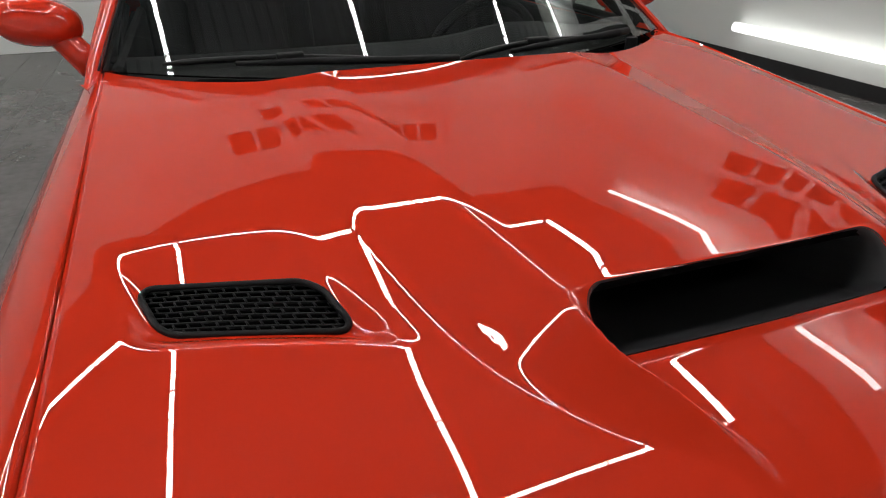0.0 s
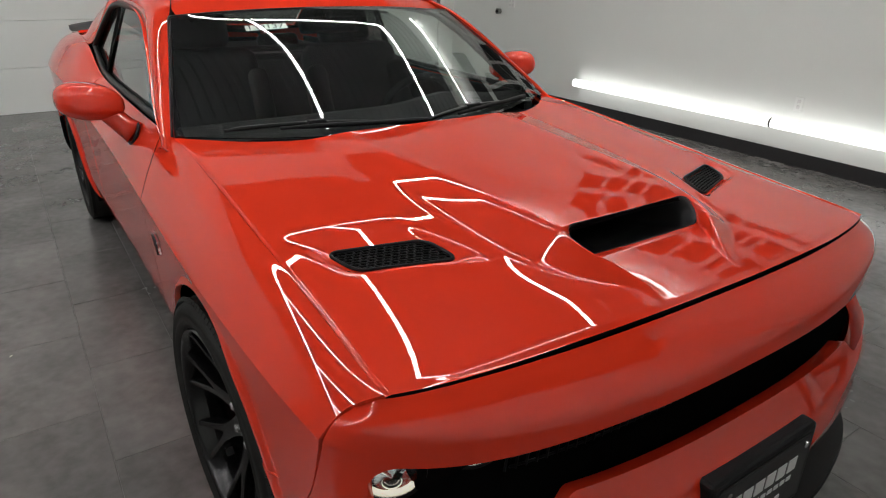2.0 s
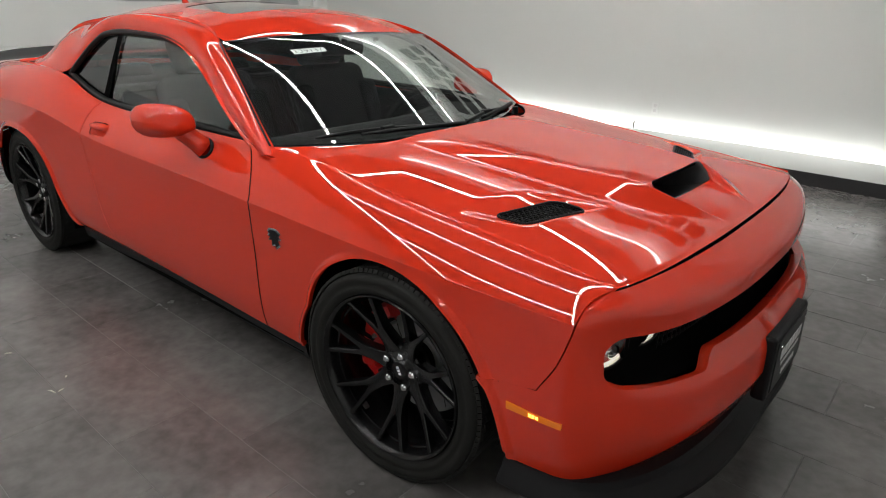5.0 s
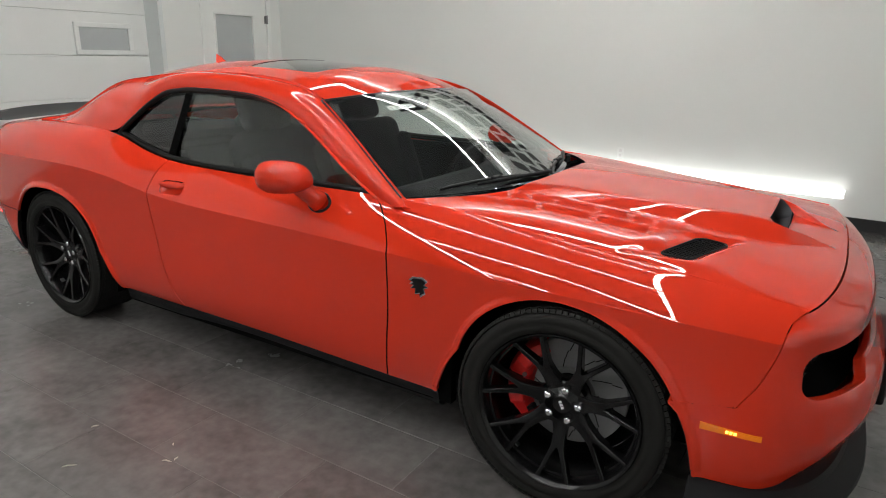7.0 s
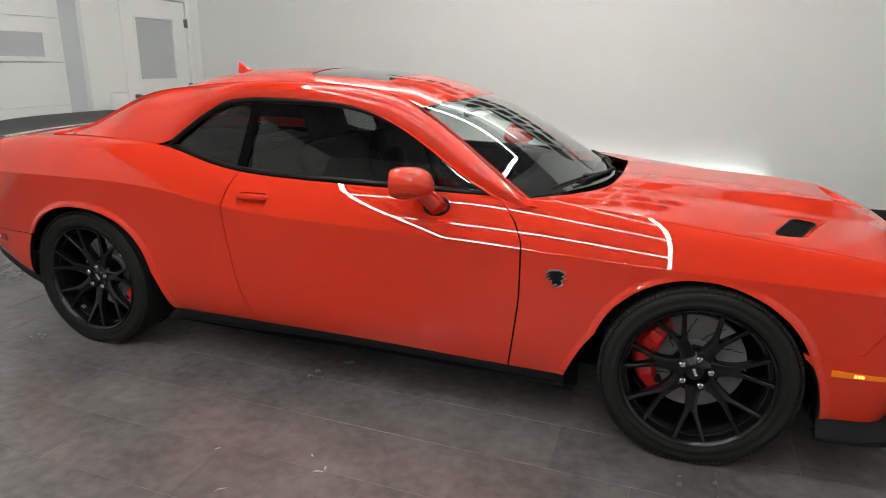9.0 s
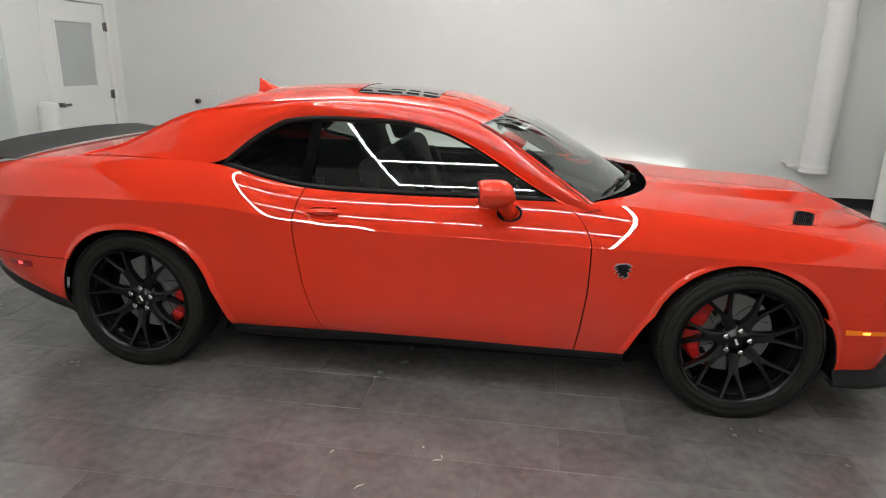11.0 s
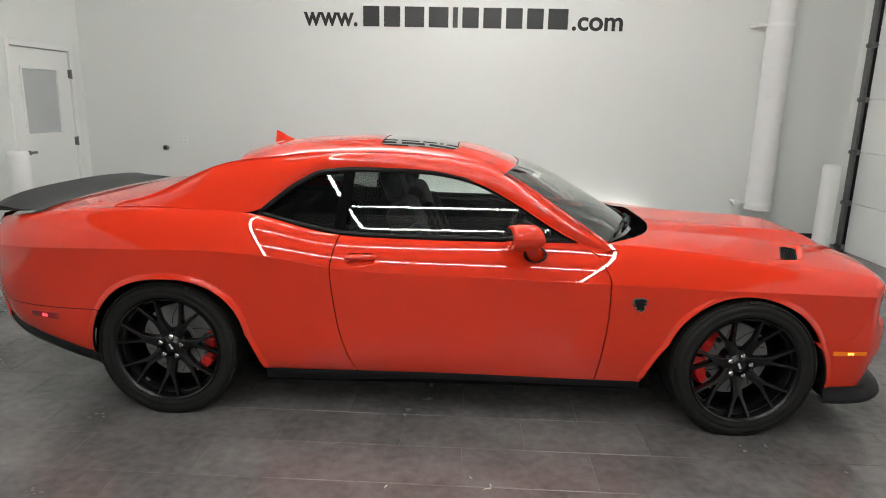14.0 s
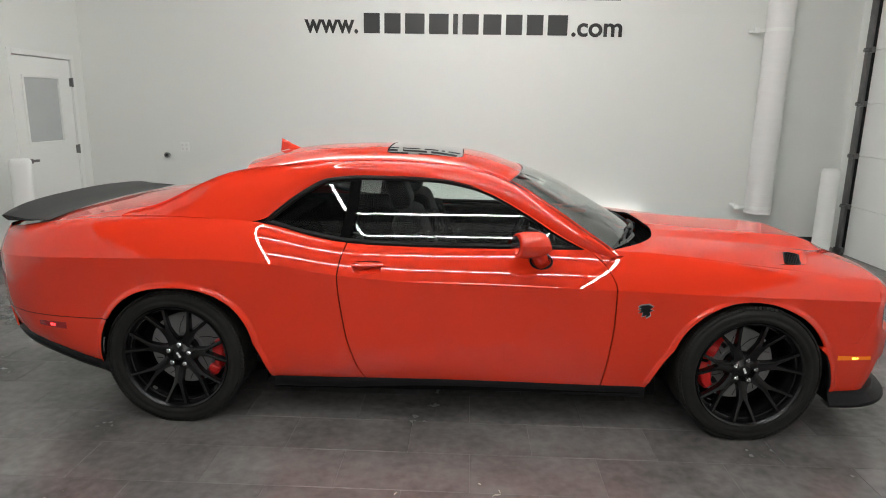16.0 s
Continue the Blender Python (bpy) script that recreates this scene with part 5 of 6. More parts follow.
def build_front(car):
    # grille cavity and mesh behind the slot
    bm = fresh()
    rows = []
    for i in range(61):
        b = -1 + i / 30
        s = 0.82 * b
        x = float(oval(np.array([s]), 2.29, 1.86, 0.86, 2.6, 3.2)[0]) - 0.10
        rows.append([(x + 0.10, s, 0.735), (x, s, 0.72), (x - 0.01, s, 0.64), (x, s, 0.53), (x + 0.11, s, 0.525)])
    v, f = strip_grid(rows)
    part("grille_back", mesh_of("grille_back", v, f), INNER, car, "black mesh grille recess")
    bars = []
    for k in range(7):
        z = 0.56 + k * 0.024
        bars.append(tube([(float(oval(np.array([s]), 2.29, 1.86, 0.86, 2.6, 3.2)[0]) - 0.085, s, z) for s in np.linspace(-0.5, 0.5, 30)], 0.003, 4))
    for k in range(44):
        s = -0.5 + k / 43
        x = float(oval(np.array([s]), 2.29, 1.86, 0.86, 2.6, 3.2)[0]) - 0.085
        bars.append(tube([(x, s - 0.012, 0.555), (x, s + 0.012, 0.70)], 0.003, 4))
    part("grille_mesh", merged("grille_mesh", bars), BLACK, car)
    # headlights
    for sy in (-1, 1):
        for s, lab in ((0.733, "round headlight with a lit ring"), (0.575, "round headlight with a lit ring")):
            x = float(oval(np.array([s]), 2.29, 1.86, 0.86, 2.6, 3.2)[0]) - 0.030
            ang = math.atan2(s, 1.1) * 0.75 * sy
            M = Matrix.Translation((x - (0.012 if s > 0.6 else 0.055), s * sy, 0.636 if s > 0.6 else 0.650)) @ Matrix.Scale(0.84, 4) @ Matrix.Rotation(ang, 4, "Z") @ Matrix.Rotation(radians(-90), 4, "Z")
            def turned(prof, seg=36):
                v, f = lathe(prof, seg)
                return mesh_of("turned", [M @ Vector(p) for p in v], f)
            h = part("headlight", turned([(0.078, -0.06), (0.080, 0.0), (0.076, 0.012), (0.068, 0.008), (0.064, -0.02), (0.045, -0.035), (0.001, -0.04)]), BLACK, car, lab)
            part("halo", turned([(0.066, 0.004), (0.064, 0.010), (0.056, 0.006), (0.057, -0.004), (0.066, -0.006)]), HEADLAMP, h, "glowing white ring")
            part("reflector", turned([(0.056, -0.002), (0.045, -0.020), (0.030, -0.03), (0.029, -0.012), (0.022, -0.002), (0.001, 0.003)]), CHROME, h, "bright reflector bowl")
            part("lens", turned([(0.070, 0.009), (0.055, 0.020), (0.03, 0.027), (0.001, 0.029), (0.001, 0.025), (0.03, 0.023), (0.055, 0.016), (0.068, 0.006)]), CLEAR, h).visible_shadow = False
    # side markers
    for sy in (-1, 1):
        for nm, x0, x1, z0, z1, lens, on in (("front_marker", 1.915, 2.08, 0.419, 0.442, AMBER, AMBER_ON), ("rear_marker", -2.20, -2.03, 0.530, 0.566, REDLENS, REDLENS_ON)):
            def surf(a, b):
                x = x0 + (x1 - x0) * a
                z = (z0 + z1) / 2 + (z1 - z0) / 2 * (2 * b - 1) * (1 - 0.30 * a if x0 > 0 else 0.7 + 0.3 * a)
                if x0 > 0:
                    s = -fascia_side(x, z)
                else:
                    s = side_sz(x, side_u(x, z))[0]
                return np.stack([x, -(s + 0.0035), z], 1)

            a, b = grid(0, 1, 20, 0, 1, 6)
            mk = part(nm, sheet(nm, surf, a, b, lip=0.012, mirror=sy > 0), lens, car, "amber side marker lamp" if x0 > 0 else "red side marker lamp")

            def lit(p, q):
                r = surf(p, q)
                r[:, 1] -= 0.0012
                return r
            for i in range(3):
                for j in range(2):
                    a, b = grid(0.43 + 0.065 * i, 0.475 + 0.065 * i, 4, 0.26 + 0.27 * j, 0.45 + 0.27 * j, 4)
                    part("lit_point", sheet("lit_point", lit, a, b, lip=0.003, mirror=sy > 0), on, mk, "small lit lamp point")
    # fender badges
    for sy in (-1, 1):
        outline = ((-0.048, 0.030), (-0.02, 0.045), (0.03, 0.040), (0.050, 0.022), (0.030, 0.020), (0.050, 0.004), (0.026, 0.004), (0.046, -0.016), (0.018, -0.012), (0.022, -0.040), (-0.010, -0.030), (-0.004, -0.050), (-0.034, -0.030), (-0.026, -0.006), (-0.050, 0.004), (-0.030, 0.012))
        for sc, d, mt, nm in ((1.0, 0.004, CHROME, "badge"), (0.82, 0.0065, BLACK, "badge_face")):
            bm = fresh()
            vs = []
            for px, pz in outline:
                x, z = 0.934 - px * sc * 0.85, 0.671 + pz * sc * 0.85
                s = float(side_sz(np.array([x]), side_u([x], [z]))[0][0])
                vs.append(bm.verts.new((x, sy * (s + d), z)))
            f = bm.faces.new(vs)
            r = bmesh.ops.extrude_face_region(bm, geom=[f])
            for q in r["geom"]:
                if isinstance(q, bmesh.types.BMVert):
                    q.co.y -= sy * 0.006
            if sc == 1.0:
                bd = part(nm, bm, mt, car, "small black and silver fender badge")
            else:
                part(nm, bm, mt, bd)
    # plate on its black bracket
    pl = part("plate_bracket", box(fresh(), 2.36, 2.405, -0.19, 0.19, 0.315, 0.53, 0.012, 3), BLACK, car, "black dealer plate bracket")
    part("plate", box(fresh(), 2.404, 2.409, -0.165, 0.165, 0.34, 0.51, 0.003, 2), SKIRT, pl, "black plate with pale printed bars")
    for y0, y1, z0, z1 in [(-0.12 + 0.041 * i, -0.087 + 0.041 * i, 0.435, 0.47) for i in range(6)] + [(-0.10 + 0.024 * i, -0.083 + 0.024 * i, 0.409, 0.421) for i in range(9)] + [(-0.07 + 0.026 * i, -0.051 + 0.026 * i, 0.366, 0.383) for i in range(6)]:
        part("print_bar", box(fresh(), 2.4085, 2.4105, y0, y1, z0, z1, 0.0005, 1), PLATE_GREY, pl)
    for y in (-0.14, 0.14):
        part("screw", cyl(fresh(), (2.408, y, 0.492), (2.413, y, 0.492), 0.008, seg=12), CHROME, pl)


def fascia_side(x, z):
    return -side_sz(x, fas_u(z, x))[0]


def build_hood_parts(car):
    # scoop mouth: a dark bowl that runs in under the lip
    n = 72
    def ring(k, depth, back):
        out = []
        for i in range(n):
            a = 2 * math.pi * i / n
            c, s = math.cos(a), math.sin(a)
            y = (SCOOP[1] - 0.0285) * (1 if c > 0 else -1) * (1 if abs(c) > 0.001 else 0) + 0.0285 * c
            y = max(-SCOOP[1], min(SCOOP[1], y)) if abs(c) > 0.05 else y * abs(c) / 0.05
            x = SCOOP[0] - 0.003 * (y / SCOOP[1]) ** 2 + 0.0285 * s
            z = float(hood_z(np.array([x]), np.array([y]))[0])
            yy = y * k
            out.append((x - back, yy, z - depth))
        return out
    rows = [ring(1.012, -0.0015, 0.0), ring(1.0, 0.001, 0.0), ring(0.985, 0.008, 0.004), ring(0.97, 0.020, 0.03), ring(0.95, 0.045, 0.12), ring(0.9, 0.06, 0.24)]
    v, f = strip_grid([r + [r[0]] for r in rows])
    o = len(v)
    f.append(tuple(range(o - n - 1, o - 1)))
    part("scoop_mouth", mesh_of("scoop_mouth", v, f), SCOOPMAT, car, "black hood scoop opening")
    # heat extractor grilles
    for sy in (-1, 1):
        def at(px, ps, up):
            s = VENT[1] + ps - 0.35 * px
            x = VENT[0] + (VENT[1] - s) * 0.42 + px
            z = float(hood_z(np.array([x]), np.array([s]))[0])
            return (x, sy * s, z + up)
        outline = []
        ax, ay, r = 0.041, 0.101, 0.024
        for cx, cy, a0 in ((1, 1, 0), (-1, 1, 90), (-1, -1, 180), (1, -1, 270)):
            for k in range(7):
                a = radians(a0 + 90 * k / 6)
                outline.append((cx * (ax - r) + r * math.cos(a), cy * (ay - r) + r * math.sin(a)))
        rim = [at(p, q, 0.002) for p, q in outline]
        vent = part("hood_vent", tube(rim + rim[:2], 0.0042, 8), BLACK, car, "black mesh hood vent")
        bm = fresh()
        vs = [bm.verts.new(at(p, q, -0.012)) for p, q in outline]
        bm.faces.new(vs)
        part("vent_back", bm, INNER, vent)
        bars = []
        rows_n = 9
        for k in range(rows_n):
            px = -ax + (k + 0.5) * 2 * ax / rows_n
            lim = ay - 0.002 - (0 if abs(px) < ax - r else r - math.sqrt(max(0, r * r - (abs(px) - ax + r) ** 2)))
            bars.append(tube([at(px, q, -0.001) for q in np.linspace(-lim, lim, 12)], 0.0017, 4))
            m = 13
            for j in range(m):
                q = -ay + (j + (0.25 if k % 2 else 0.75)) * 2 * ay / m
                p1 = px + 2 * ax / rows_n
                if abs(q) < lim and k < rows_n - 1:
                    bars.append(tube([at(px, q, -0.001), at(p1, q, -0.001)], 0.0015, 4))
        part("vent_mesh", merged("vent_mesh", bars), BLACK, vent)


def build_wheel(car, x, sy):
    """Wheel hung on its hub; sy the side. Built at the origin facing -y, then turned."""
    M = Matrix.Translation((x, 0, HUB_Z - RAKE * x)) @ (Matrix.Identity(4) if sy < 0 else Matrix.Rotation(math.pi, 4, "Z"))
    if x > 0:                                      # front wheels stand slightly turned in
        pin = Matrix.Translation((0, -0.755, 0))
        M = M @ pin @ Matrix.Rotation(STEER, 4, "Z") @ pin.inverted()
    spin = radians(13 if x > 0 else 8.5)

    def put(me):
        me.transform(M)
        return me

    rear = x < 0
    yo = -0.896 if not rear else -0.900            # outer face of the tyre
    yi = yo + 0.285
    R = TYRE_R
    prof = [(0.273, yi - 0.01 + 0.0), (0.285, yi), (0.32, yi + 0.004), (0.348, yi - 0.02), (R - 0.002, yi - 0.05), (R, (yo + yi) / 2), (R - 0.002, yo + 0.05), (0.352, yo + 0.022), (0.342, yo + 0.006), (0.325, yo), (0.318, yo + 0.0035), (0.305, yo + 0.003), (0.301, yo + 0.0), (0.286, yo + 0.010), (0.279, yo + 0.016), (0.273, yo + 0.02)]
    v, f = lathe(prof, 96)
    w = part("wheel", put(mesh_of("tyre", v, f)), RUBBER, car, "satin black split-spoke wheel with a road tyre")
    # shoulder blocks
    bm = fresh()
    for k in range(110):
        a = 2 * math.pi * k / 110
        for sg, off in ((-1, 0.0), (1, 0.5)):
            yy = yo + 0.028 if sg < 0 else yi - 0.028
            m = Matrix.Rotation(a + off * 0.04, 4, "Y") @ Matrix.Translation((R - 0.006, yy, 0)) @ Matrix.Rotation(radians(28 * -sg), 4, "Z")
            box(bm, -0.010, 0.0022, -0.016, 0.016, -0.0088, 0.0088, m=m)
    for j in range(4):
        yy = yo + 0.065 + j * 0.047
        for k in range(64):
            m = Matrix.Rotation(2 * math.pi * (k + 0.5 * (j % 2)) / 64, 4, "Y") @ Matrix.Translation((R - 0.002, yy, 0)) @ Matrix.Rotation(radians(15), 4, "X")
            box(bm, -0.01, 0.0020, -0.020, 0.020, -0.0155, 0.0155, m=m)
    me = bpy.data.meshes.new("tread")
    bm.to_mesh(me)
    bm.free()
    part("tread", put(me), RUBBER, w)
    prof = [(0.277, yo + 0.020), (0.281, yo + 0.012), (0.277, yo + 0.006), (0.269, yo + 0.010), (0.263, yo + 0.022), (0.259, yo + 0.040), (0.257, yo + 0.052), (0.251, yo + 0.054), (0.249, yo + 0.085), (0.253, yo + 0.088), (0.252, yo + 0.14), (0.249, yi)]
    v, f = lathe(prof, 80)
    rim = part("rim", put(mesh_of("rim", v, f)), SATIN, w)
    rim.data.set_sharp_from_angle(angle=radians(40))
    bm = box(fresh(), -0.012, 0.012, yo + 0.060, yo + 0.082, -0.2485, -0.244, 0.0015, 1, Matrix.Rotation(radians(38), 4, "Y"))
    me = bpy.data.meshes.new("balance_weight")
    bm.to_mesh(me)
    bm.free()
    part("balance_weight", put(me), STEEL, rim, "small grey balance weight")
    # seven forked spokes: a broad stem that splits into two arms
    hub_y = yo + (0.066 if rear else 0.084)
    for k in range(7):
        verts, faces = [], []
        c, sn = math.cos(spin + 2 * math.pi * k / 7), math.sin(spin + 2 * math.pi * k / 7)
        for sg in (-1, 1):
            rows = []
            for i in range(27):
                f = i / 26
                r = 0.050 + 0.222 * f
                g = max(r - 0.152, 0) / 0.120
                t_in = 0.0485 * g ** 0.92 if g > 0 else 0.0
                if g > 0:
                    t_out = 0.0240 + 0.0422 * g ** 1.12
                else:
                    t_out = 0.0228 + 0.0012 * (max(r - 0.12, 0) / 0.032) ** 2 + 0.016 * max(0.0, (0.112 - r) / 0.062) ** 1.6
                y = hub_y - (hub_y - yo - 0.014) * f ** 1.3 - 0.005 * math.sin(math.pi * f)
                b = 0.0028 if g > 0.02 else 0.0
                deep = 0.046 - 0.016 * f
                sec = ((t_in, deep), (t_in, 1.2 * b), (t_in + b, 0.0), (t_out - 0.0035, 0.0), (t_out - 0.001, 0.0015), (t_out, 0.005), (t_out - 0.002, deep))
                rows.append([Vector((r * c - sg * q * sn, y + d, r * sn + sg * q * c)) for q, d in sec])
            vv, ff = strip_grid(rows)
            o = len(verts)
            verts += vv
            faces += [tuple(o + j for j in (q if sg > 0 else q[::-1])) for q in ff]
        me = mesh_of("spoke", verts, faces)
        me.set_sharp_from_angle(angle=radians(38))
        part("spoke", put(me), SATIN, w)
    prof = [(0.088, hub_y + 0.05), (0.088, hub_y + 0.008), (0.080, hub_y - 0.001), (0.036, hub_y - 0.003), (0.034, hub_y - 0.008), (0.028, hub_y - 0.010), (0.0005, hub_y - 0.010)]
    v, f = lathe(prof, 48)
    hub = part("hub", put(mesh_of("hub", v, f)), SATIN, w)
    for q in range(3):
        bm = box(fresh(), -0.015 + q * 0.011, -0.007 + q * 0.011, hub_y - 0.0115, hub_y - 0.0095, -0.005, 0.005, m=Matrix.Rotation(spin + 0.9, 4, "Y"))
        me = bpy.data.meshes.new("cap_mark")
        bm.to_mesh(me)
        bm.free()
        part("cap_mark", put(me), PLATE_GREY, hub)
    for k in range(5):
        th = radians(7 if x > 0 else 12) + 2 * math.pi * k / 5
        p = Vector((0.057 * math.cos(th), 0, 0.057 * math.sin(th)))
        bm = cyl(fresh(), p + Vector((0, hub_y + 0.01, 0)), p + Vector((0, hub_y - 0.016, 0)), 0.0130, 0.0125, 6)
        cyl(bm, p + Vector((0, hub_y - 0.016, 0)), p + Vector((0, hub_y - 0.020, 0)), 0.0125, 0.008, 12)
        me = bpy.data.meshes.new("lug_nut")
        bm.to_mesh(me)
        bm.free()
        part("lug_nut", put(me), CHROME, hub)
    # brake disc and caliper
    prof = [(0.075, hub_y + 0.085), (0.09, hub_y + 0.085), (0.092, hub_y + 0.098), (0.195, hub_y + 0.098), (0.197, hub_y + 0.102), (0.197, hub_y + 0.128), (0.09, hub_y + 0.13)]
    v, f = lathe(prof, 64)
    disc = part("brake_disc", put(mesh_of("brake_disc", v, f)), DISC, w, "slotted steel brake disc")
    disc.data.set_sharp_from_angle(angle=radians(35))
    for k in range(10):
        bm = fresh()
        for i in range(3):
            r = 0.108 + i * 0.030
            m = Matrix.Rotation(2 * math.pi * k / 10 + i * 0.13, 4, "Y") @ Matrix.Translation((r, hub_y + 0.0974, 0)) @ Matrix.Rotation(0.45, 4, "Y")
            box(bm, -0.017, 0.017, -0.0006, 0.0004, -0.0016, 0.0016, m=m)
        me = bpy.data.meshes.new("slot")
        bm.to_mesh(me)
        bm.free()
        part("slot", put(me), INNER, disc)
    mid, span, rin, rout = (radians(170), 48, 0.138, 0.234) if x > 0 else (radians(-14), 32, 0.158, 0.222)
    rows = []
    for i in range(15):
        a = mid + radians(-span + 2 * span * i / 14)
        edge = math.sin(math.pi * min(max(i / 14, 0.06), 0.94)) ** 0.3
        r0, r1 = rin, rout
        hump = 0.016 * (math.sin(math.pi * i / 14 * 2) ** 2)
        sec = [(r0, 0.085), (r0 + 0.004, 0.055 - hump), (r0 + 0.02, 0.042 - hump), (r1 - 0.02, 0.044 - hump), (r1 - 0.003, 0.06), (r1, 0.10), (r1, 0.14)]
        rows.append([(((r0 + r1) / 2 + (r - (r0 + r1) / 2) * edge) * math.cos(-a), hub_y + 0.012 + d, ((r0 + r1) / 2 + (r - (r0 + r1) / 2) * edge) * math.sin(a)) for r, d in sec])
    v, f = strip_grid(rows)
    nn = len(rows[0])
    f += [tuple(range(nn)), tuple(range(14 * nn, 15 * nn))[::-1]]
    me = mesh_of("caliper", v, f)
    me.set_sharp_from_angle(angle=radians(45))
    cal = part("caliper", put(me), CALIPER, w, "bright red brake caliper")
    half = radians(span)

    def on_caliper(name, a, r, m, wide, tall, y0, y1, round_off=0.003):
        """A small block on the caliper's face at angle a and radius r."""
        at = Matrix.Rotation(-a, 4, "Y") @ Matrix.Translation((r, 0, 0))
        bm = box(fresh(), -wide, wide, hub_y + y0, hub_y + y1, -tall, tall, round_off, 2, at)
        me = bpy.data.meshes.new(name)
        bm.to_mesh(me)
        bm.free()
        part(name, put(me), m, cal)

    rm = (rin + rout) / 2
    for da in (-0.5, 0.5):                         # piston housings stand proud on both lobes
        on_caliper("piston_boss", mid + da * half, rm, CALIPER, 0.030, 0.024, 0.030, 0.070, 0.012)
    on_caliper("bridge_gap", mid, rm + 0.012, INNER, 0.030, 0.0075, 0.048, 0.075)
    for da in (-0.86, 0.86):
        on_caliper("pad_end", mid + da * half, rin + 0.012, BLACK, 0.012, 0.010, 0.040, 0.075)
    for da, r, size in ((-0.98, rin + 0.005, 0.007), (-0.16, rm - 0.022, 0.0085), (0.16, rm - 0.022, 0.006), (0.98, rin + 0.005, 0.007)):
        a = mid + da * half
        p = Vector((r * math.cos(a), hub_y + 0.045, r * math.sin(a)))
        bm = cyl(fresh(), p + Vector((0, 0.02, 0)), p + Vector((0, -0.006, 0)), size, size * 0.9, 10)
        me = bpy.data.meshes.new("bolt")
        bm.to_mesh(me)
        bm.free()
        part("bolt", put(me), STEEL, cal)
    # valve and inner drum side
    v, f = lathe([(0.0005, yi - 0.06), (0.249, yi - 0.06)], 40)
    part("wheel_back", put(mesh_of("wheel_back", v, f)), INNER, w)


def build_under(car):
    """Dark inner shell that closes the gaps, wheel housings and floor pan."""
    for cx, cz, r in ARCHES:
        for sy in (-1, 1):
            rows = []
            for i in range(25):
                a = math.pi * (-0.10 + (1.13 if cx > 0 else 1.10) * i / 24)
                wide = (1.16 if math.cos(a) > 0 else 1.25) if cx > 0 else (1.12 if math.cos(a) > 0 else 1.02)
                rows.append([(cx + (r + 0.012) * wide * math.cos(a), sy * y, cz + (r + 0.012) * math.sin(a)) for y in (0.822 if cx > 0 else 0.862, 0.79, 0.58)])
            v, f = strip_grid(rows)
            part("wheel_housing", mesh_of("wheel_housing", v, f), INNER, car)
            part("housing_back", box(fresh(), cx - r, cx + r, min(sy * 0.56, sy * 0.58), max(sy * 0.56, sy * 0.58), 0.2, 0.80), INNER, car)
    part("floor_pan", box(fresh(), -1.75, 2.10, -0.60, 0.60, 0.19, 0.30, 0.02), INNER, car, "black underbody")
    for sy in (-1, 1):
        part("inner_side", box(fresh(), -0.98, 1.03, min(sy * 0.76, sy * 0.80), max(sy * 0.76, sy * 0.80), 0.19, 0.88), INNER, car)
        part("inner_fender", box(fresh(), 0.9, 2.05, min(sy * 0.70, sy * 0.745), max(sy * 0.70, sy * 0.745), 0.74, 0.775), INNER, car)
        part("inner_quarter", box(fresh(), -2.40, -1.83, min(sy * 0.60, sy * 0.66), max(sy * 0.60, sy * 0.66), 0.40, 0.98), INNER, car)
    part("engine_bay", box(fresh(), 1.0, 2.16, -0.70, 0.70, 0.60, 0.74), INNER, car)
    part("nose_beam", box(fresh(), 2.06, 2.19, -0.70, 0.70, 0.30, 0.52), INNER, car)
    part("tail_box", box(fresh(), -2.40, -1.85, -0.56, 0.56, 0.50, 0.98), INNER, car)
    part("parcel_shelf", box(fresh(), -1.9, -1.0, -0.68, 0.68, 0.95, 0.99, 0.01), LEATHER, car, "dark parcel shelf")
    # black edging of the front wheel openings, ahead of the wheels
    for sy in (-1, 1):
        rows = []
        for i in range(13):
            z = 0.18 + 0.27 * i / 12
            cx, cz, r = ARCHES[0]
            dz = (z - cz) * (0.6 if z < cz else 1.0)
            x = cx + (math.sqrt(r * r - dz * dz) + ARCH_SPREAD[0][1] * max(cz + 0.10 - z, 0)) / FRONT_REACH
            y = -float(fascia_side(np.array([x + 0.004]), np.array([max(z, 0.24)]))[0])
            rows.append([(x + d, sy * (y + e), z) for d, e in ((0.004, -0.004), (-0.003, -0.002), (-0.005, -0.01), (-0.005, -0.12), (0.008, -0.12))])
        v, f = strip_grid(rows)
        part("arch_edging", mesh_of("arch_edging", v, f), BLACK, car, "black arch edge flap")


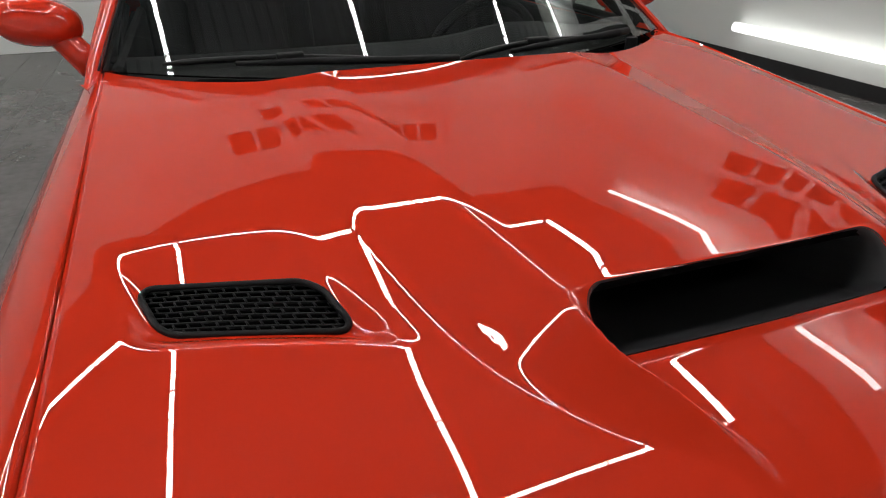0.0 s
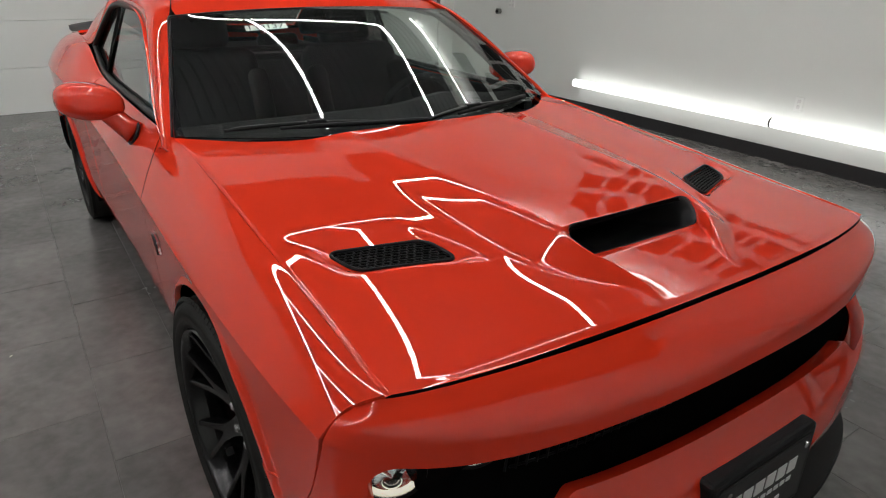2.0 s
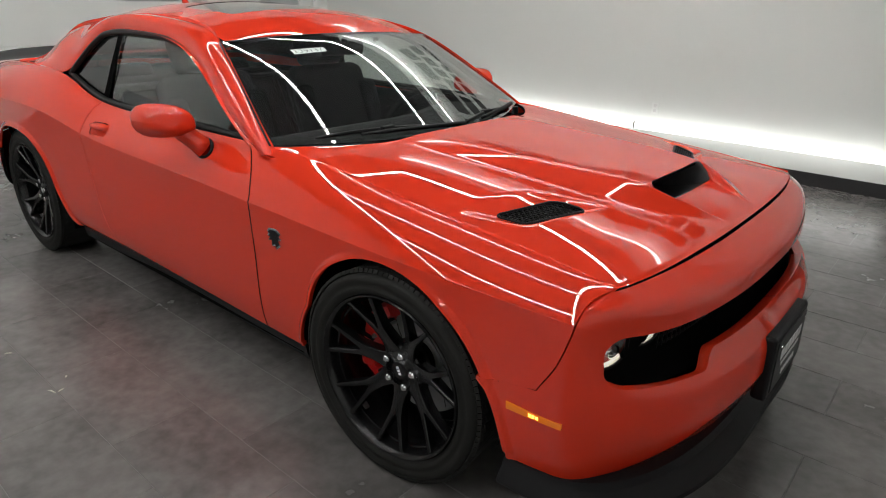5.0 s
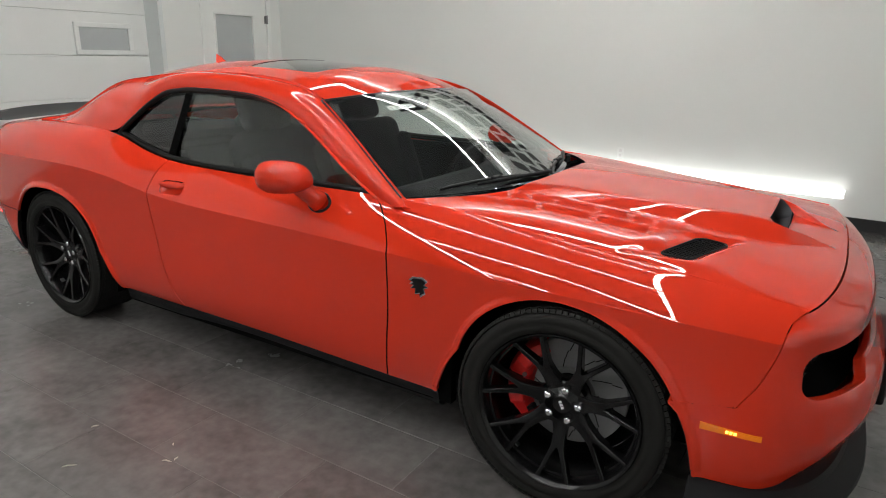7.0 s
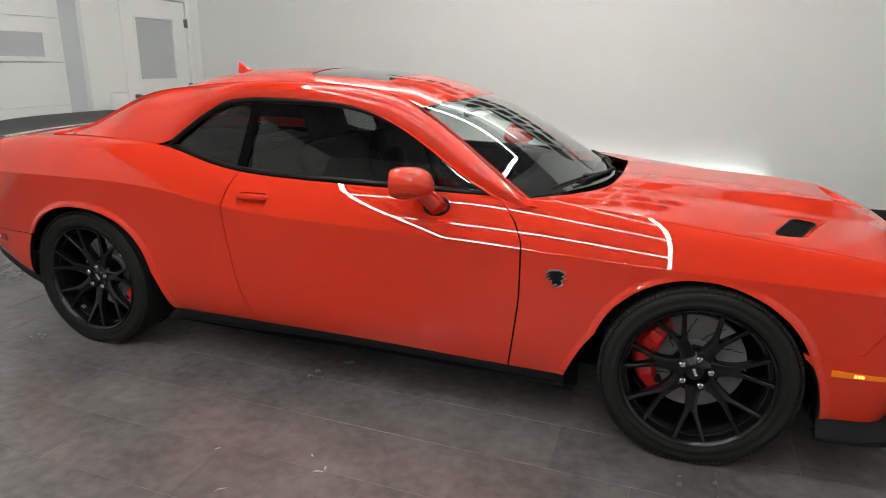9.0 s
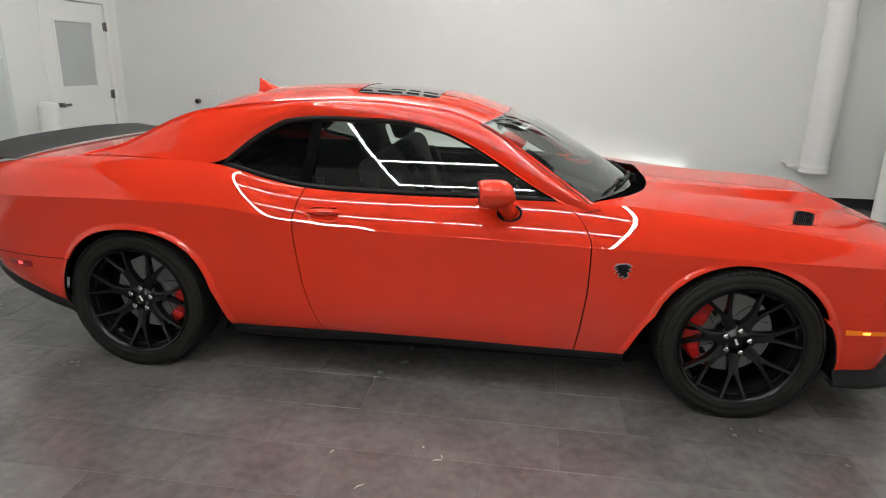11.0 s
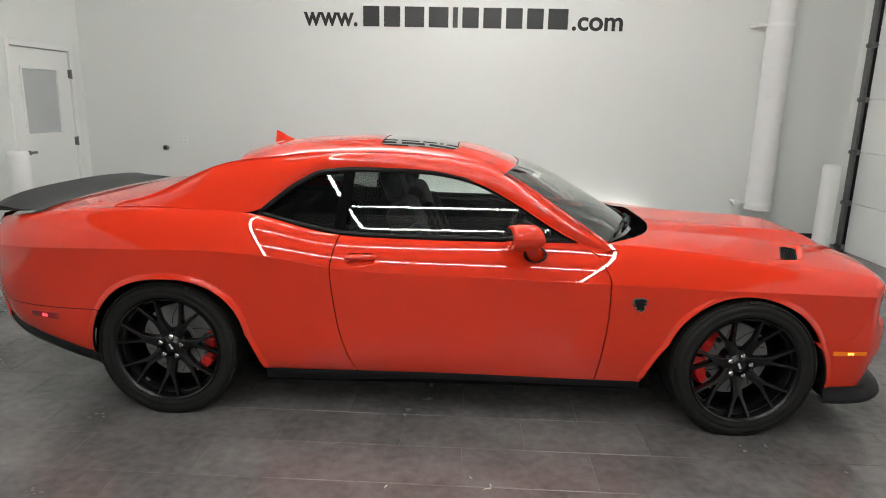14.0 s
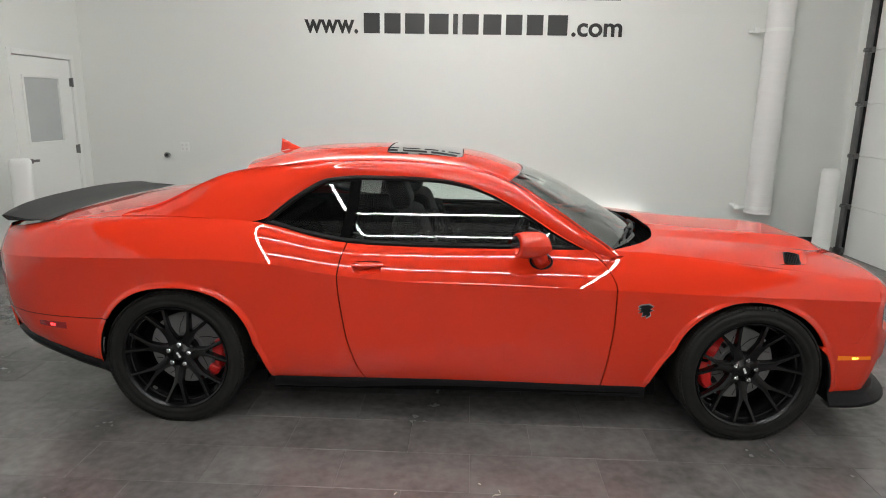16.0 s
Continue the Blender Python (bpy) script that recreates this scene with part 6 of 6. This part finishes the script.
def build_cabin(car):
    # dashboard
    rows = []
    for i in range(21):
        y = -0.70 + 1.40 * i / 20
        hump = 0.035 * math.exp(-((y - 0.37) / 0.17) ** 2)
        arc = 0.22 * (y / 0.7) ** 2
        rows.append([(0.95 - arc, y, 0.915), (0.85 - arc * 0.8, y, 0.945 + hump * 0.3), (0.70 - arc * 0.2, y, 0.955 + hump), (0.62, y, 0.945 + hump), (0.59, y, 0.88), (0.62, y, 0.70), (0.70, y, 0.50)])
    v, f = strip_grid(rows)
    dash = part("dashboard", mesh_of("dashboard", v, f), LEATHER, car, "black padded dashboard")
    for y in (-0.5, 0.0, 0.5):
        part("air_vent", box(fresh(), 0.585, 0.60, y - 0.06, y + 0.06, 0.84, 0.88, 0.005), SEAL, dash)
    # steering wheel, left-hand drive
    c = Vector((0.40, 0.37, 0.86))
    pts = []
    ax = Vector((0.80, 0, -0.36)).normalized()
    u, w = Vector((0, 1, 0)), ax.cross(Vector((0, 1, 0)))
    for k in range(34):
        a = 2 * math.pi * k / 32
        pts.append(c + 0.18 * (math.cos(a) * u + math.sin(a) * w))
    sw = part("steering_wheel", tube(pts, 0.016, 8), LEATHER, car, "black leather steering wheel")
    part("wheel_boss", cyl(fresh(), c - ax * 0.015, c + ax * 0.05, 0.065, 0.05, 20), LEATHER, sw, smooth_angle=40)
    for a in (0, math.pi, -math.pi / 2):
        part("wheel_spoke", tube([c, c + 0.175 * (math.cos(a) * u + math.sin(a) * w)], 0.014, 6), SATIN, sw)
    part("steering_column", tube([c, c + ax * 0.3], 0.03, 8), BLACK, sw)
    # seats
    for y in (-0.37, 0.37):
        seat = part("front_seat", rounded(0.0, 0.52, y - 0.25, y + 0.25, 0.36, 0.56, 0.07), LEATHER, car, "black leather front seat")
        back = Matrix.Translation((-0.10, y, 0.52)) @ Matrix.Rotation(radians(-20), 4, "Y")
        part("seat_back", rounded(-0.08, 0.08, -0.25, 0.25, 0.0, 0.62, 0.07, back), LEATHER, seat)
        for s in (-0.22, 0.22):
            part("side_bolster", rounded(0.0, 0.12, s - 0.05, s + 0.05, 0.05, 0.5, 0.045, back), LEATHER, seat)
        part("headrest", rounded(-0.05, 0.06, -0.14, 0.14, 0.62, 0.82, 0.045, back), LEATHER, seat)
        for s in (-0.06, 0.06):
            part("headrest_post", tube([back @ Vector((0, s, 0.55)), back @ Vector((0, s, 0.68))], 0.008, 8), CHROME, seat)
    bench = part("rear_seat", rounded(-0.95, -0.50, -0.62, 0.62, 0.38, 0.56, 0.07), LEATHER, car, "black leather rear bench")
    m = Matrix.Translation((-0.98, 0, 0.52)) @ Matrix.Rotation(radians(-24), 4, "Y")
    part("seat_back", rounded(-0.07, 0.08, -0.62, 0.62, 0, 0.54, 0.06, m), LEATHER, bench)
    for y in (-0.33, 0.33):
        part("headrest", rounded(-0.04, 0.05, y - 0.13, y + 0.13, 0.52, 0.62, 0.035, m), LEATHER, bench)
    part("centre_console", rounded(0.0, 0.66, -0.10, 0.10, 0.30, 0.66, 0.04), LEATHER, car)
    part("headliner", sheet("headliner", lambda x, y: np.stack([x, y, roof_z(x, np.abs(y)) - 0.035], 1), *grid(-1.0, 0.27, 24, -0.53, 0.53, 16)), LEATHER, car)
    # rear-view mirror
    rv = part("rear_view_mirror", rounded(0.30, 0.335, -0.125, 0.125, 1.205, 1.27, 0.02), BLACK, car, "black rear-view mirror")
    part("mirror_stem", tube([(0.325, 0, 1.27), (0.345, 0, 1.285)], 0.012, 8), BLACK, rv)
    part("floor_trim", box(fresh(), -1.1, 0.95, -0.72, 0.72, 0.29, 0.33, 0.01), LEATHER, car)
    for sy in (-1, 1):
        part("door_trim", box(fresh(), -0.55, 0.72, min(sy * 0.70, sy * 0.735), max(sy * 0.70, sy * 0.735), 0.33, 0.945, 0.015), LEATHER, car)
    for sy in (-1, 1):
        part("quarter_trim", box(fresh(), -1.78, -0.50, min(sy * 0.69, sy * 0.715), max(sy * 0.69, sy * 0.715), 0.34, 1.02, 0.01), LEATHER, car)
    part("bulkhead", box(fresh(), 0.93, 0.97, -0.70, 0.70, 0.35, 0.93), INNER, car)


def rounded(x0, x1, y0, y1, z0, z1, r, m=None):
    bm = box(fresh(), x0, x1, y0, y1, z0, z1, r, 4, m)
    me = bpy.data.meshes.new("pad")
    bmesh.ops.recalc_face_normals(bm, faces=bm.faces)
    bm.to_mesh(me)
    bm.free()
    me.polygons.foreach_set("use_smooth", [True] * len(me.polygons))
    return me


def widen(ob, up=1.0):
    """The side towards the sign wall stands a little further out and up."""
    for kid in ob.children:
        if kid.type == "MESH":
            me = kid.data
            co = np.empty(len(me.vertices) * 3)
            me.vertices.foreach_get("co", co)
            co = co.reshape(-1, 3)
            w = soft_step(0.45, 0.80, co[:, 1])
            co[:, 1] += 0.046 * w
            co[:, 2] += 0.010 * w * (0.0 if kid.name.split(".")[0] == "wheel" else up)
            me.vertices.foreach_set("co", co.ravel())
            me.update()
        widen(kid, 0.0 if kid.name.split(".")[0] == "wheel" else up)


DARKROOF = mat("dark_roof_glass", (0.012, 0.013, 0.013), 0.02, coat=1.0, spec=0.6)

build_shell()
build_ends()
build_fixtures()
build_lamps()
build_sign()
car = thing("car", "glossy red two-door muscle coupe with black wheels parked on tiles", "car", at=pose(0, 0, 0, 0, -math.degrees(RAKE), 0))
build_under(car)
build_cabin(car)
build_body(car)
window_trim(car)
build_front(car)
build_hood_parts(car)
for wx in (AXLE, -AXLE):
    for wy in (-1, 1):
        build_wheel(car, wx, wy)
widen(car)


# ---- floor: staggered tiles on grout ----
def build_floor():
    ground = part("floor", box(fresh(), DOOR_X - 0.4, WALL_X + 0.3, BACK_Y - 0.2, WALL_Y + 0.2, -0.12, -0.0015), GROUT, None)
    tagged(ground, "floor of dark grey staggered rectangular tiles", "floor", kind="structure")
    w, h, g = 0.61, 0.318, 0.0012
    bm = box(fresh(), -w / 2 + g, w / 2 - g, -h / 2 + g, h / 2 - g, -0.010, 0.0, 0.0012, 1)
    unit = bpy.data.meshes.new("floor_tile")
    bm.to_mesh(unit)
    bm.free()
    unit.materials.append(TILE)
    rest, rng = fresh(), random.Random(4)
    y0 = -0.957 - h / 2
    rows = range(math.floor((BACK_Y - y0) / h), math.ceil((WALL_Y - y0) / h))
    spots = []
    for j in rows:
        y = y0 + (j + 0.5) * h
        x0 = -0.24 + (0.305 if j % 2 else 0.0)
        for i in range(-10, 10):
            spots.append((x0 + (i + 0.5) * w, y))
    inside = [s for s in spots if DOOR_X - 0.3 < s[0] < WALL_X + 0.3 and BACK_Y - 0.1 < s[1] < WALL_Y + 0.1]
    near = sorted(inside, key=lambda s: abs(s[0] - 0.3) * 0.8 + abs(s[1] + 1.6))[:300]
    chosen = set(near)
    for s in inside:
        dz = rng.uniform(-0.0002, 0.0002)
        if s in chosen:
            t = new("floor_tile", unit)
            t.parent = ground
            t.location = (s[0], s[1], dz)
        else:
            box(rest, s[0] - w / 2 + g, s[0] + w / 2 - g, s[1] - h / 2 + g, s[1] + h / 2 - g, -0.01, dz)
    ob = part("floor_tiles", rest, TILE, ground)
    tagged(ob, kind="stuff")


build_floor()


def build_litter():
    """Scraps of dry straw lying on the tiles."""
    for x, y, a, n in ((0.183, -1.449, 0.4, 0.020), (0.198, -1.42, 1.9, 0.012), (-0.259, -1.464, 1.2, 0.014), (0.11, -1.368, 2.5, 0.008), (-0.087, -1.664, 0.9, 0.024)):
        c, s = math.cos(a) * n, math.sin(a) * n
        pts = [(x - c, y - s, 0.0022), (x - c * 0.3 - s * 0.2, y - s * 0.3 + c * 0.2, 0.003), (x + c * 0.4, y + s * 0.4, 0.003), (x + c, y + s, 0.0022)]
        scrap = part("straw_scrap", tube(pts, [0.0012, 0.0024, 0.0026, 0.001], 6), DEBRIS, None)
        tagged(scrap, "tiny pale scrap of dry straw lying on the floor tiles", "litter", "scraps on the floor")


build_litter()
